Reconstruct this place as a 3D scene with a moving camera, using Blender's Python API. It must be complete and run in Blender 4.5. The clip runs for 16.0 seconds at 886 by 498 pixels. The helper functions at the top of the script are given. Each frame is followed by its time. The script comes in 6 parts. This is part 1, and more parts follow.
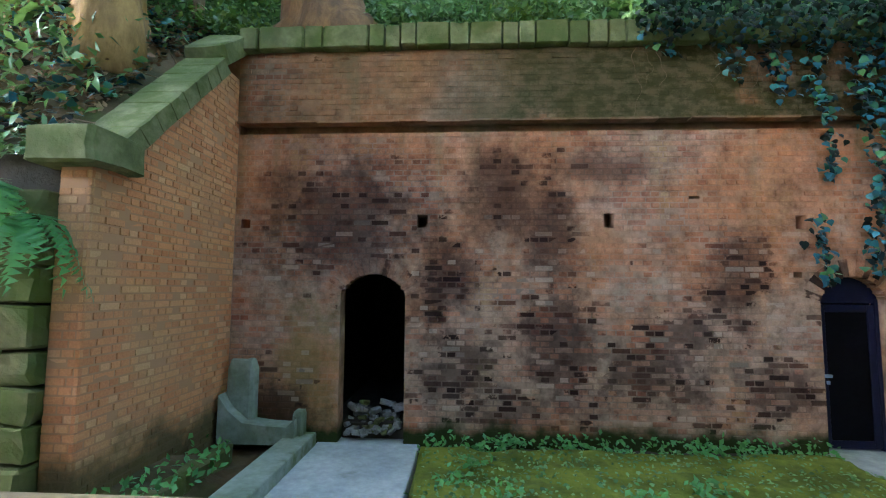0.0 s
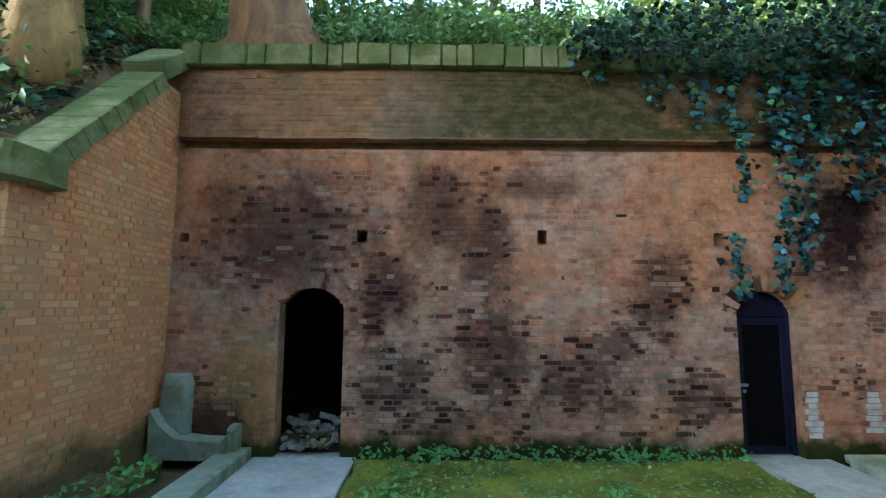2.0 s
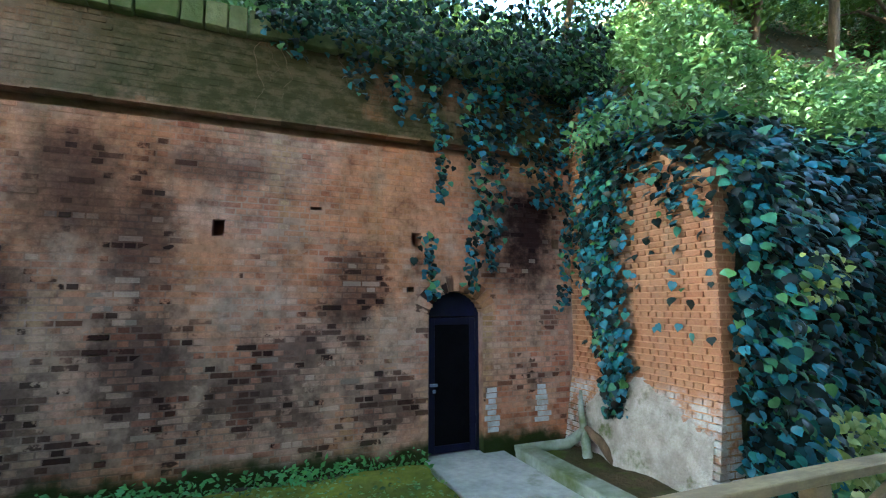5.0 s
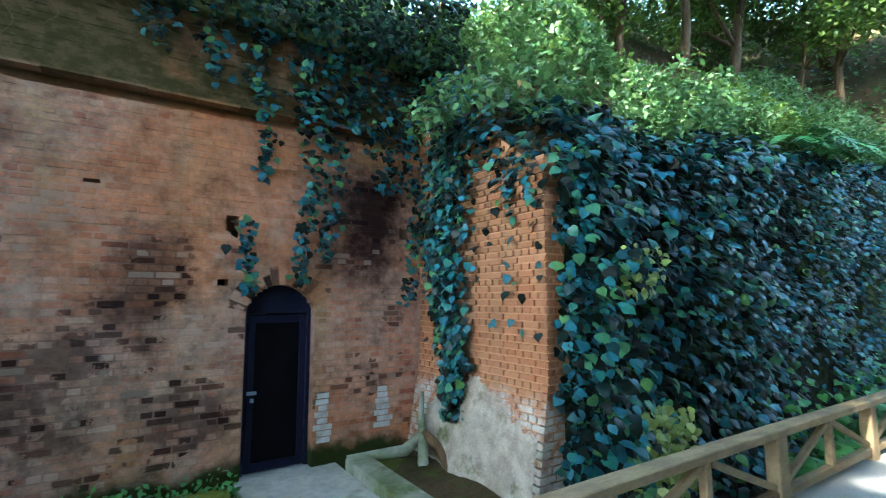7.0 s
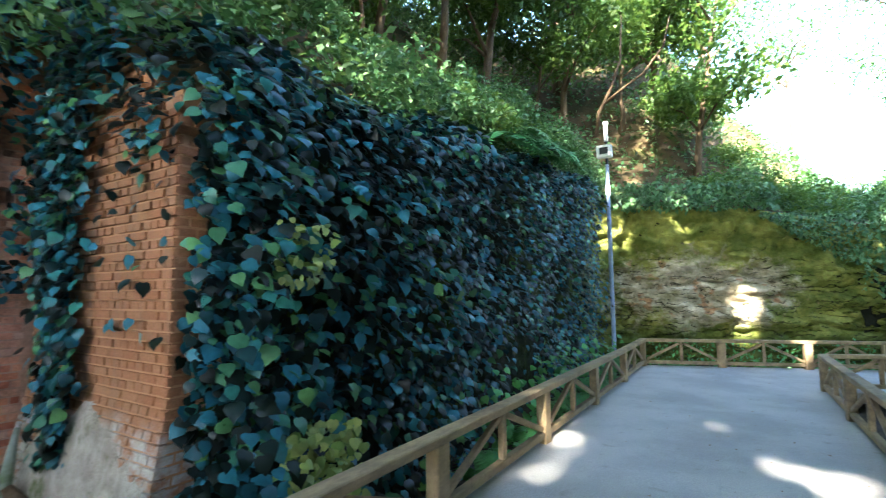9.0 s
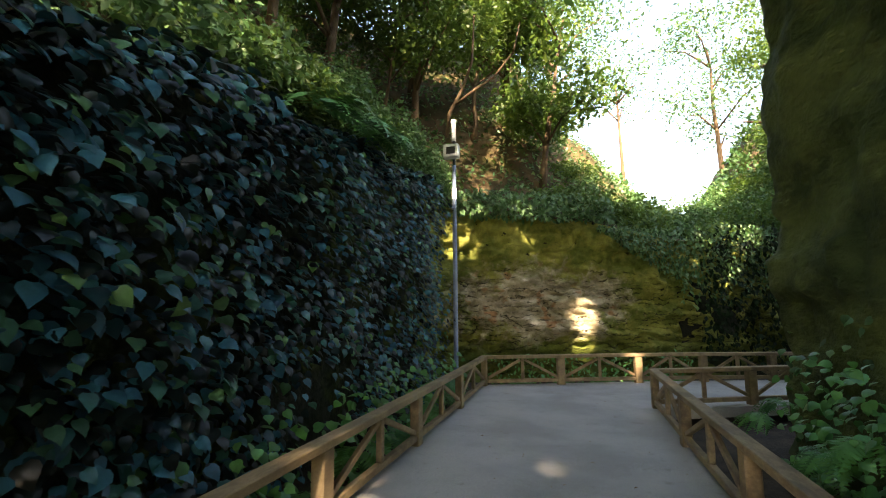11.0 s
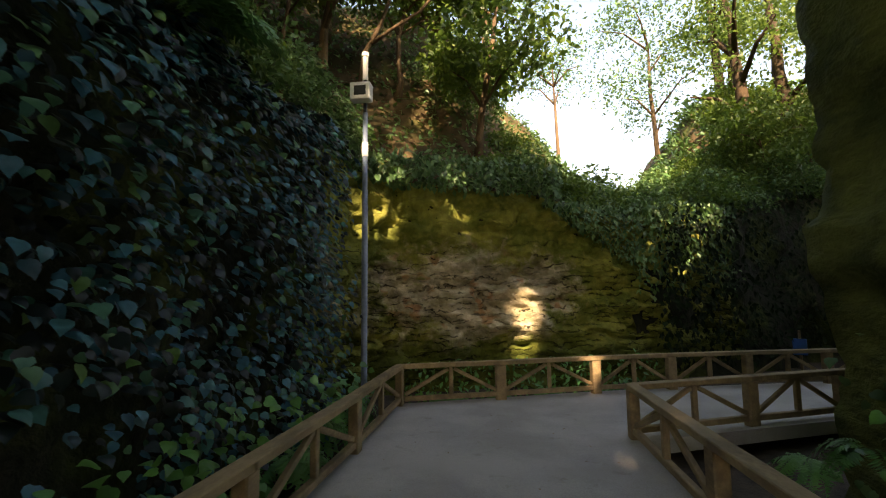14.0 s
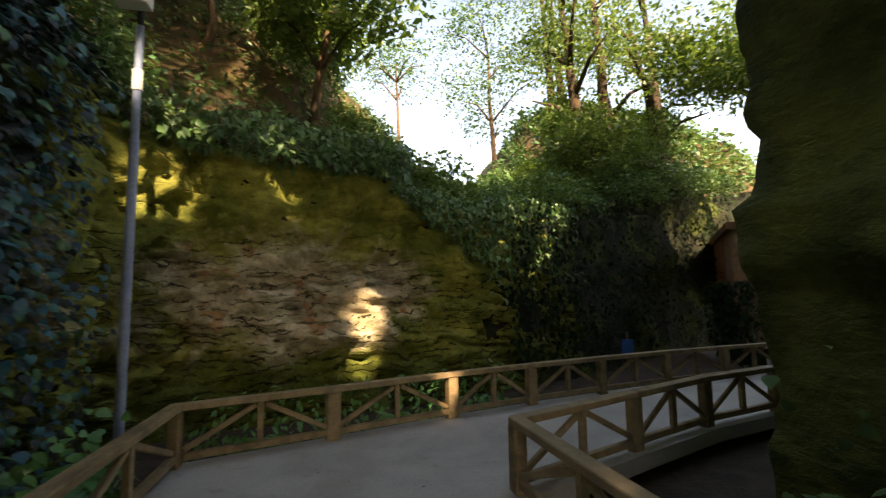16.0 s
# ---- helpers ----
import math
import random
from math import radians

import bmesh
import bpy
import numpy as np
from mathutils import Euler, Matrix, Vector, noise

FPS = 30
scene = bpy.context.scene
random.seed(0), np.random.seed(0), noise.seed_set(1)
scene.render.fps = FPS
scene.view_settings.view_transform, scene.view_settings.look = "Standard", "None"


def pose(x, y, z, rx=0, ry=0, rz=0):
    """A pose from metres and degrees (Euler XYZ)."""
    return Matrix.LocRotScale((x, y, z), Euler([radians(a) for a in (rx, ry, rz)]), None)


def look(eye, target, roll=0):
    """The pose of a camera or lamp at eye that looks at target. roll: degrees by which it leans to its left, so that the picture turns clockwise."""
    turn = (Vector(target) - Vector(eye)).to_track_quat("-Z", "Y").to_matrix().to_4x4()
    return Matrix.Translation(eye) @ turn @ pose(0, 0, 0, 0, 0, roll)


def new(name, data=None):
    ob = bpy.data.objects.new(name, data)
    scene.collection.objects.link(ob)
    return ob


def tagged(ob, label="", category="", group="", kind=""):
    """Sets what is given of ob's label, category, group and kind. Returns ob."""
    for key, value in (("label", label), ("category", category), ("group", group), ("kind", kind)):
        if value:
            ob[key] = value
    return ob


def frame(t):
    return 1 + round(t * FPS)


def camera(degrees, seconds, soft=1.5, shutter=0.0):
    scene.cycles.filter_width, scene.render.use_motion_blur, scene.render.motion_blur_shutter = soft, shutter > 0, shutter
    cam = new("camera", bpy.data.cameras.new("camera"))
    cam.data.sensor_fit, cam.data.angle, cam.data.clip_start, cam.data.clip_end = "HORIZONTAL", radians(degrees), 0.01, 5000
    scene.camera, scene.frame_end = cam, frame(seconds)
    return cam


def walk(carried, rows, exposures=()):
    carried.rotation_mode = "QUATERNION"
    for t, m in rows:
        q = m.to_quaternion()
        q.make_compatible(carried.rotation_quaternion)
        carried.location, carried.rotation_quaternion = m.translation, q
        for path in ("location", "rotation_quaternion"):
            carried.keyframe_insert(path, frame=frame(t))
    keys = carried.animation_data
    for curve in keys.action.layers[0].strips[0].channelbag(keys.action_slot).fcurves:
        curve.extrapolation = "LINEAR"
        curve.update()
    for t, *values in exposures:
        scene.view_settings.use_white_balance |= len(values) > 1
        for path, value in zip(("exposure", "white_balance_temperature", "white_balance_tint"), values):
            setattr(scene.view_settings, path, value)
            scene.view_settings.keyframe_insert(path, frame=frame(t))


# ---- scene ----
cam = camera(86.6, 16.0, soft=1.1, shutter=0.25)
METRES, EYE, TILT, LEAN, TURN = 11.0, 1.66, 0.0, 0.0, 3.1
ROWS = [
    (0.0, 0.0, 0.0, 0.0, -0.03, 4.82, -0.4),
    (0.5, 0.0133, -0.0013, 0.0018, 2.88, 5.75, -0.56),
    (1.0, 0.0223, -0.0061, 0.0031, 3.56, 6.79, -0.67),
    (1.5, 0.0293, -0.0101, 0.0044, 1.7, 6.99, -0.62),
    (2.0, 0.0385, -0.0146, 0.003, -3.37, 6.22, -0.41),
    (2.5, 0.0538, -0.0103, 0.0008, -8.25, 5.57, -0.2),
    (3.0, 0.0767, -0.0015, 0.0021, -11.85, 5.27, -0.01),
    (3.5, 0.1087, -0.0002, 0.0004, -14.1, 5.04, 0.1),
    (4.0, 0.1379, 0.0005, 0.0009, -19.06, 5.62, 0.12),
    (4.5, 0.1673, 0.0052, 0.0021, -22.5, 6.32, 0.06),
    (7.0, 0.2847, 0.0209, 0.0016, -36.51, 6.02, 0.16),
    (7.5, 0.3145, 0.0192, 0.0008, -42.04, 5.86, 0.28),
    (8.0, 0.3479, 0.0196, 0.0009, -48.08, 5.15, 0.35),
    (8.5, 0.3829, 0.0149, -0.002, -53.44, 4.7, 0.42),
    (9.0, 0.4195, 0.009, -0.0015, -61.27, 5.16, 0.45),
    (9.5, 0.4583, 0.0084, -0.001, -68.06, 5.96, 0.5),
    (10.0, 0.4993, 0.0033, -0.0022, -72.75, 6.07, 0.49),
    (12.5, 0.6973, 0.0023, -0.0068, -81.4, 8.14, 0.52),
    (13.0, 0.7359, 0.0054, -0.0066, -83.52, 7.89, 0.54),
    (13.5, 0.7769, 0.0108, -0.0066, -84.74, 6.86, 0.62),
    (14.0, 0.8178, 0.0105, -0.0084, -85.73, 5.78, 0.72),
    (14.5, 0.8621, 0.0146, -0.0113, -89.88, 5.02, 0.78),
    (15.0, 0.9055, 0.0136, -0.0124, -91.45, 5.24, 0.86),
    (15.5, 0.9487, 0.0114, -0.0108, -95.59, 5.36, 0.88),
    (16.0, 0.9889, 0.0071, -0.0097, -105.84, 5.94, 0.92),
]
EXPOSURES = [(0.0, 4.68, 6350, 7), (3.0, 4.6, 6000, 4), (7.0, 4.5, 5750, 0), (8.5, 4.3, 5750, 2), (9.3, 3.95, 6200, 8), (10.2, 3.45, 7100, 12), (12.3, 2.42, 9500, 19), (16.0, 2.15, 9700, 19)]
walk(cam, [(t, pose(0, 0, EYE, TILT, LEAN, TURN) @ pose(METRES * x, METRES * y, METRES * z, 90 + pitch, roll, yaw)) for t, x, y, z, yaw, pitch, roll in ROWS], EXPOSURES)

# ---- sky and sun ----
SUN_EL, SUN_DIR = 40.0, Vector((-0.98, -0.20, 0)).normalized()
TO_SUN = (SUN_DIR * math.cos(radians(SUN_EL)) + Vector((0, 0, math.sin(radians(SUN_EL))))).normalized()
world = bpy.data.worlds.new("world")
scene.world = world
world.use_nodes = True
wn = world.node_tree
sky = wn.nodes.new("ShaderNodeTexSky")
sky.sky_type, sky.sun_disc = "NISHITA", False
sky.sun_elevation, sky.sun_rotation = radians(SUN_EL), math.atan2(SUN_DIR.x, SUN_DIR.y)
wn.links.new(sky.outputs[0], wn.nodes["Background"].inputs[0])
wn.nodes["Background"].inputs[1].default_value = 0.15
sun = new("sun", bpy.data.lights.new("sun", "SUN"))
sun.data.energy, sun.data.angle, sun.data.color = 4.2, radians(1.0), (1.0, 0.9, 0.74)
sun.matrix_world = look(TO_SUN * 60, (0, 0, 0))


# ---- materials ----
class Mat:
    """A small helper round a node material."""

    def __init__(self, name, rough=0.8, spec=0.3):
        self.m = bpy.data.materials.new(name)
        self.m.use_nodes = True
        self.t = self.m.node_tree
        self.b = self.t.nodes["Principled BSDF"]
        self.b.inputs["Roughness"].default_value = rough
        self.b.inputs["Specular IOR Level"].default_value = spec
        geo = self.t.nodes.new("ShaderNodeNewGeometry")
        self.pos, self.isl = geo.outputs["Position"], geo.outputs["Random Per Island"]
        self.nrm = geo.outputs["Normal"]
        self.obr = self.t.nodes.new("ShaderNodeObjectInfo").outputs["Random"]

    def math(self, op, a, b=0.0, c=0.0):
        n = self.t.nodes.new("ShaderNodeMath")
        n.operation = op
        for k, v in enumerate((a, b, c)):
            self.put(n.inputs[k], v)
        return n.outputs[0]

    def put(self, sock, v):
        if isinstance(v, bpy.types.NodeSocket):
            self.t.links.new(v, sock)
        elif isinstance(v, tuple) and len(v) == 3 and sock.type == "RGBA":
            sock.default_value = (*v, 1)
        else:
            sock.default_value = v

    def rand(self):
        return self.math("FRACT", self.math("ADD", self.math("MULTIPLY", self.isl, 3.7), self.obr))

    def noise(self, scale, detail=4.0, rough=0.55, stretch=(1, 1, 1), shift=(0, 0, 0)):
        mp = self.t.nodes.new("ShaderNodeMapping")
        self.t.links.new(self.pos, mp.inputs[0])
        mp.inputs["Scale"].default_value = stretch
        mp.inputs["Location"].default_value = shift
        n = self.t.nodes.new("ShaderNodeTexNoise")
        n.inputs["Scale"].default_value, n.inputs["Detail"].default_value = scale, detail
        n.inputs["Roughness"].default_value = rough
        self.t.links.new(mp.outputs[0], n.inputs["Vector"])
        return n.outputs[0]

    def band(self, f, lo, hi):
        """0 under lo, 1 over hi, smooth between."""
        n = self.t.nodes.new("ShaderNodeMapRange")
        n.interpolation_type = "SMOOTHSTEP"
        self.put(n.inputs["Value"], f)
        for k, v in (("From Min", lo), ("From Max", hi), ("To Min", 0.0), ("To Max", 1.0)):
            n.inputs[k].default_value = v
        return n.outputs[0]

    def mix(self, f, a, b, mode="MIX"):
        n = self.t.nodes.new("ShaderNodeMix")
        n.data_type, n.blend_type = "RGBA", mode
        self.put(n.inputs[0], f)
        self.put(n.inputs[6], a)
        self.put(n.inputs[7], b)
        return n.outputs[2]

    def ramp(self, f, *stops):
        n = self.t.nodes.new("ShaderNodeValToRGB")
        e = n.color_ramp.elements
        while len(e) < len(stops):
            e.new(0.5)
        for k, (p, c) in enumerate(stops):
            e[k].position, e[k].color = p, (*c, 1)
        self.put(n.inputs[0], f)
        return n.outputs[0]

    def xyz(self):
        n = self.t.nodes.new("ShaderNodeSeparateXYZ")
        self.t.links.new(self.pos, n.inputs[0])
        return n.outputs

    def color(self, c):
        self.put(self.b.inputs["Base Color"], c)
        return self

    def bump(self, h, strength=0.4, dist=0.02):
        n = self.t.nodes.new("ShaderNodeBump")
        n.inputs["Strength"].default_value, n.inputs["Distance"].default_value = strength, dist
        self.put(n.inputs["Height"], h)
        self.t.links.new(n.outputs[0], self.b.inputs["Normal"])
        return self

    def blot(self, cx, cz, rx, rz, soft=0.6, rag=3.4):
        """A stain with a ragged edge, centred at x, z on the long wall."""
        x, y, z = self.xyz()
        dx = self.math("DIVIDE", self.math("SUBTRACT", x, cx), rx)
        dz = self.math("DIVIDE", self.math("SUBTRACT", z, cz), rz)
        d = self.math("SQRT", self.math("ADD", self.math("MULTIPLY", dx, dx), self.math("MULTIPLY", dz, dz)))
        d = self.math("ADD", d, self.math("MULTIPLY", self.math("SUBTRACT", self.noise(1.9, 7, 0.72), 0.5), rag))
        return self.math("SUBTRACT", 1.0, self.band(d, 1.0 - soft, 1.0 + 0.4 * soft))


STAINS = [(-1.55, 2.5, 1.25, 1.0, 0.8, 0.15), (0.45, 2.85, 0.6, 0.75, 0.72, 0.05), (-0.3, 1.75, 0.5, 0.6, 0.95, 0.35), (-0.2, 0.7, 0.55, 0.55, 0.9, 0.7),
          (1.05, 1.0, 0.5, 0.8, 1.0, 0.6), (1.05, 2.4, 0.38, 0.95, 0.8, 0.2), (2.2, 0.65, 0.75, 0.5, 0.9, 0.75), (3.2, 1.8, 0.45, 0.65, 0.9, 0.45),
          (1.6, 3.15, 0.9, 0.22, 0.6, 0.1), (2.5, 1.15, 0.6, 0.4, 0.8, 0.8), (5.6, 2.6, 0.62, 1.0, 1.0, 0.05), (3.6, 0.5, 0.5, 0.35, 0.85, 0.8), (-2.35, 0.15, 0.6, 0.35, 0.8, 0.1), (0.5, 0.25, 1.0, 0.25, 0.7, 0.8), (-1.95, 3.3, 0.5, 0.3, 0.3, 0.1)]


def stained(m, base, r, rag_scale=1.0):
    """Soot and damp stains, pale salts and algae on the long wall."""
    x, y, z = m.xyz()
    warm = m.band(m.noise(0.6, 4, 0.55, (1, 1, 1.4), (1, 0, 4)), 0.40, 0.60)
    base = m.mix(m.math("MULTIPLY", warm, 0.55), base, (0.48, 0.185, 0.075))
    salt = m.math("MULTIPLY", m.band(m.noise(1.1, 6, 0.65, (1, 1, 0.8), (8, 3, 1)), 0.52, 0.68), 0.6)
    base = m.mix(salt, base, (0.40, 0.29, 0.22))
    mottle = m.noise(5.5, 6, 0.7, (1, 1, 1), (3, 3, 9))
    base = m.mix(0.75, base, m.ramp(mottle, (0.28, (0.16, 0.15, 0.15)), (0.5, (0.5, 0.5, 0.5)), (0.74, (0.78, 0.77, 0.76))), "OVERLAY")
    drip = m.band(m.noise(2.6, 4, 0.6, (1, 1, 0.12), (2, 0, 0)), 0.52, 0.72)
    base = m.mix(m.math("MULTIPLY", drip, m.math("MULTIPLY", m.band(z, 2.0, 3.5), 0.55)), base, (0.20, 0.17, 0.09))
    base = m.mix(m.math("MULTIPLY", m.blot(-1.95, 0.6, 0.4, 1.1), 0.6), base, (0.22, 0.165, 0.06))
    soft, ragged = 0.0, 0.0
    for cx, cz, rx, rz, amt, rag in STAINS:
        f = m.blot(cx, cz, rx, rz, 0.75 - 0.15 * rag, 2.0 + 1.6 * rag)
        soft = m.math("MAXIMUM", soft, m.math("MULTIPLY", f, min(0.97, 1.1 * amt * (1 - 0.8 * rag))))
        ragged = m.math("MAXIMUM", ragged, m.math("MULTIPLY", f, amt * (0.2 + 0.8 * rag)))
    damp = m.math("MULTIPLY", m.band(m.noise(1.3, 5, 0.6, (1, 1, 1.2), (6, 1, 2)), 0.50, 0.68), m.math("SUBTRACT", 1.0, m.band(z, 1.4, 2.6)))
    ragged = m.math("MAXIMUM", ragged, m.math("MULTIPLY", damp, 0.55))
    soot = (0.016, 0.007, 0.008)
    base = m.mix(soft, base, (0.024, 0.010, 0.010))
    if rag_scale:
        chance = m.math("FRACT", m.math("MULTIPLY", r, 13.7))
        hit = m.band(m.math("SUBTRACT", ragged, chance), -0.04, 0.06)
        depth = m.math("ADD", 0.4, m.math("MULTIPLY", m.math("FRACT", m.math("MULTIPLY", r, 41.9)), 0.55))
        base = m.mix(m.math("MULTIPLY", hit, depth), base, soot)
        pale = m.math("MULTIPLY", m.band(m.math("FRACT", m.math("MULTIPLY", r, 29.3)), 0.90, 0.93), m.math("SUBTRACT", 1.0, m.band(z, 1.8, 3.0)))
        base = m.mix(m.math("MULTIPLY", pale, 0.4), base, (0.50, 0.38, 0.30))
    else:
        base = m.mix(m.math("MULTIPLY", ragged, 0.6), base, soot)
    para = m.math("MULTIPLY", m.band(z, 3.7, 3.8), m.math("ADD", 0.48, m.math("MULTIPLY", m.band(m.math("ADD", x, m.math("MULTIPLY", m.noise(0.9), 3.0)), 0.6, 2.6), 0.47)))
    base = m.mix(m.math("MULTIPLY", para, m.band(m.noise(1.1, 5, 0.6, (1, 1, 1), (9, 0, 3)), 0.24, 0.48)), base, m.mix(m.band(m.noise(4.5, 6, 0.7, (1, 1, 1.5), (2, 2, 2)), 0.42, 0.62), (0.042, 0.043, 0.015), (0.10, 0.078, 0.04)))
    foot = m.math("SUBTRACT", 1.0, m.band(m.math("ADD", z, m.math("MULTIPLY", m.noise(3.0), 0.5)), 0.14, 0.36))
    return m.mix(foot, base, (0.03, 0.04, 0.012))


def brick_material(name, stains):
    m = Mat(name, 0.92, 0.06)
    r = m.rand()
    base = m.ramp(r, (0.0, (0.27, 0.095, 0.06)), (0.25, (0.38, 0.15, 0.09)), (0.6, (0.44, 0.19, 0.115)), (0.85, (0.44, 0.225, 0.145)), (1.0, (0.46, 0.28, 0.20)))
    base = m.mix(m.math("MULTIPLY", m.band(m.noise(0.8, 4), 0.45, 0.68), 0.55), base, (0.45, 0.30, 0.23))
    base = m.mix(m.math("MULTIPLY", m.band(m.noise(1.3, 5, 0.6, (1, 1, 0.35), (4, 2, 7)), 0.5, 0.7), 0.5), base, (0.30, 0.24, 0.10))
    if stains:
        x, y, z = m.xyz()
        low = m.math("SUBTRACT", 1.0, m.band(z, 1.0, 2.5))
        pale = m.math("MULTIPLY", low, m.band(m.math("FRACT", m.math("MULTIPLY", r, 7.31)), 0.4, 0.85))
        base = m.mix(m.math("MULTIPLY", pale, 0.45), base, (0.47, 0.31, 0.235))
        base = stained(m, base, r)
    grain = m.noise(60, 4, 0.7)
    base = m.mix(0.35, base, m.ramp(grain, (0.3, (0.25, 0.25, 0.25)), (0.7, (0.75, 0.75, 0.75))), "OVERLAY")
    m.color(base).bump(m.math("ADD", grain, m.noise(14, 3)), 0.5, 0.006)
    return m.m


BRICK = brick_material("brick", STAINS)


def wing_material():
    m = Mat("wing_brick", 0.92, 0.06)
    r = m.rand()
    base = m.ramp(r, (0.0, (0.50, 0.19, 0.085)), (0.4, (0.58, 0.24, 0.11)), (0.8, (0.63, 0.28, 0.13)), (1.0, (0.64, 0.34, 0.18)))
    base = m.mix(m.math("MULTIPLY", m.band(m.noise(1.0, 4), 0.42, 0.7), 0.5), base, (0.46, 0.30, 0.16))
    x, y, z = m.xyz()
    zz = m.math("ADD", z, m.math("MULTIPLY", m.noise(1.6, 4), 1.3))
    foot = m.math("SUBTRACT", 1.0, m.band(zz, 0.75, 1.15))
    right = m.band(x, 2.0, 3.0)
    base = m.mix(m.math("MULTIPLY", foot, m.math("SUBTRACT", 0.9, right)), base, (0.06, 0.065, 0.03))
    wash = m.math("MULTIPLY", m.math("SUBTRACT", 1.0, m.band(m.math("ADD", z, m.math("MULTIPLY", m.noise(2.2, 5), 0.7)), 0.9, 1.2)), right)
    base = m.mix(m.math("MULTIPLY", right, 0.75), base, (0.25, 0.12, 0.07))
    base = m.mix(m.math("MULTIPLY", wash, m.math("MULTIPLY", m.band(m.noise(5, 6, 0.7), 0.36, 0.6), 0.9)), base, (0.46, 0.47, 0.46))
    streak = m.math("MULTIPLY", right, m.band(m.noise(3, 3, 0.5, (1, 1.4, 0.12)), 0.45, 0.7))
    base = m.mix(m.math("MULTIPLY", streak, 0.5), base, (0.20, 0.15, 0.11))
    grain = m.noise(60, 4, 0.7)
    base = m.mix(0.35, base, m.ramp(grain, (0.3, (0.25, 0.25, 0.25)), (0.7, (0.75, 0.75, 0.75))), "OVERLAY")
    m.color(base).bump(m.math("ADD", grain, m.noise(14, 3)), 0.5, 0.006)
    return m.m


WING = wing_material()


def plain(name, c1, c2, scale, rough=0.85, c3=None, moss=0.0, bump=0.4, dist=0.01, spec=0.3, stretch=(1, 1, 1)):
    m = Mat(name, rough, spec)
    n1, n2 = m.noise(scale, 5, 0.6, stretch), m.noise(scale * 7, 4, 0.65, stretch)
    c = m.mix(m.band(n1, 0.35, 0.65), c1, c2)
    c = m.mix(0.3, c, m.ramp(n2, (0.3, (0.2, 0.2, 0.2)), (0.7, (0.8, 0.8, 0.8))), "OVERLAY")
    c = m.mix(m.math("MULTIPLY", m.rand(), 0.35), c, c3 or c2)
    if moss:
        c = m.mix(m.math("MULTIPLY", m.band(m.noise(scale * 0.8, 5, 0.6, (1, 1, 1), (5, 5, 5)), 0.62 - 0.3 * moss, 0.8 - 0.3 * moss), 0.9), c, (0.075, 0.10, 0.02))
    m.color(c).bump(m.math("ADD", m.math("MULTIPLY", n1, 1.0), n2), bump, dist)
    return m.m


MORTAR = Mat("mortar", 0.95, 0.06)
wing_foot = MORTAR.math("SUBTRACT", 1.0, MORTAR.band(MORTAR.math("ADD", MORTAR.xyz()[2], MORTAR.math("MULTIPLY", MORTAR.noise(1.6, 4), 1.3)), 0.75, 1.15))
MORTAR.color(MORTAR.mix(MORTAR.math("MULTIPLY", wing_foot, 0.85), MORTAR.mix(MORTAR.noise(1.6), (0.50, 0.27, 0.15), (0.38, 0.19, 0.10)), (0.07, 0.07, 0.035))).bump(MORTAR.noise(40), 0.4, 0.005)
MORTAR = MORTAR.m
MAIN_MORTAR = Mat("main_mortar", 0.95, 0.05)
MAIN_MORTAR.color(stained(MAIN_MORTAR, MAIN_MORTAR.mix(MAIN_MORTAR.noise(3.0), (0.42, 0.27, 0.20), (0.30, 0.18, 0.13)), 0.5, 0.0)).bump(MAIN_MORTAR.noise(40), 0.4, 0.005)
MAIN_MORTAR = MAIN_MORTAR.m
COPING = plain("coping_stone", (0.22, 0.21, 0.10), (0.09, 0.105, 0.035), 2.5, moss=0.55, dist=0.03)
CONCRETE = plain("concrete", (0.44, 0.44, 0.43), (0.33, 0.34, 0.34), 1.6, moss=0.1)
OLD_CONCRETE = plain("old_concrete", (0.30, 0.33, 0.29), (0.17, 0.20, 0.14), 2.2, moss=0.4, dist=0.02)
PLASTER = plain("lime_plaster", (0.50, 0.49, 0.46), (0.27, 0.27, 0.25), 5.0, 0.95, (0.36, 0.24, 0.17), moss=0.25, bump=0.9, dist=0.03)
SOIL = plain("soil", (0.07, 0.05, 0.035), (0.035, 0.028, 0.02), 3.0, 0.95, dist=0.04)
BANK = plain("bank_earth", (0.12, 0.075, 0.04), (0.045, 0.04, 0.015), 1.2, 0.95, moss=0.3, dist=0.06)
MOSS = plain("moss", (0.19, 0.21, 0.03), (0.055, 0.085, 0.014), 2.0, 0.95, (0.17, 0.15, 0.04), bump=0.9, dist=0.03, spec=0.1)
THIN_MOSS = plain("thin_moss", (0.085, 0.06, 0.035), (0.05, 0.045, 0.02), 2.5, 0.95, moss=0.5, bump=0.9, dist=0.03, spec=0.1)
RUBBLE = plain("rubble_stone", (0.26, 0.25, 0.24), (0.13, 0.12, 0.11), 5.0, moss=0.15, dist=0.02)
BLOCK = plain("mossy_block", (0.15, 0.135, 0.06), (0.07, 0.085, 0.025), 2.0, 0.92, moss=0.6, dist=0.03)
WOOD = plain("weathered_wood", (0.32, 0.225, 0.12), (0.16, 0.11, 0.065), 6.0, 0.75, (0.40, 0.30, 0.18), dist=0.004, stretch=(0.4, 1, 1))
BARK = plain("bark", (0.20, 0.13, 0.075), (0.09, 0.06, 0.035), 5.0, 0.9, bump=0.8, dist=0.03, stretch=(1, 1, 0.3))
STUMPBARK = plain("stump_bark", (0.30, 0.15, 0.06), (0.12, 0.06, 0.03), 4.0, 0.9, bump=0.8, dist=0.03, stretch=(1, 1, 0.3))
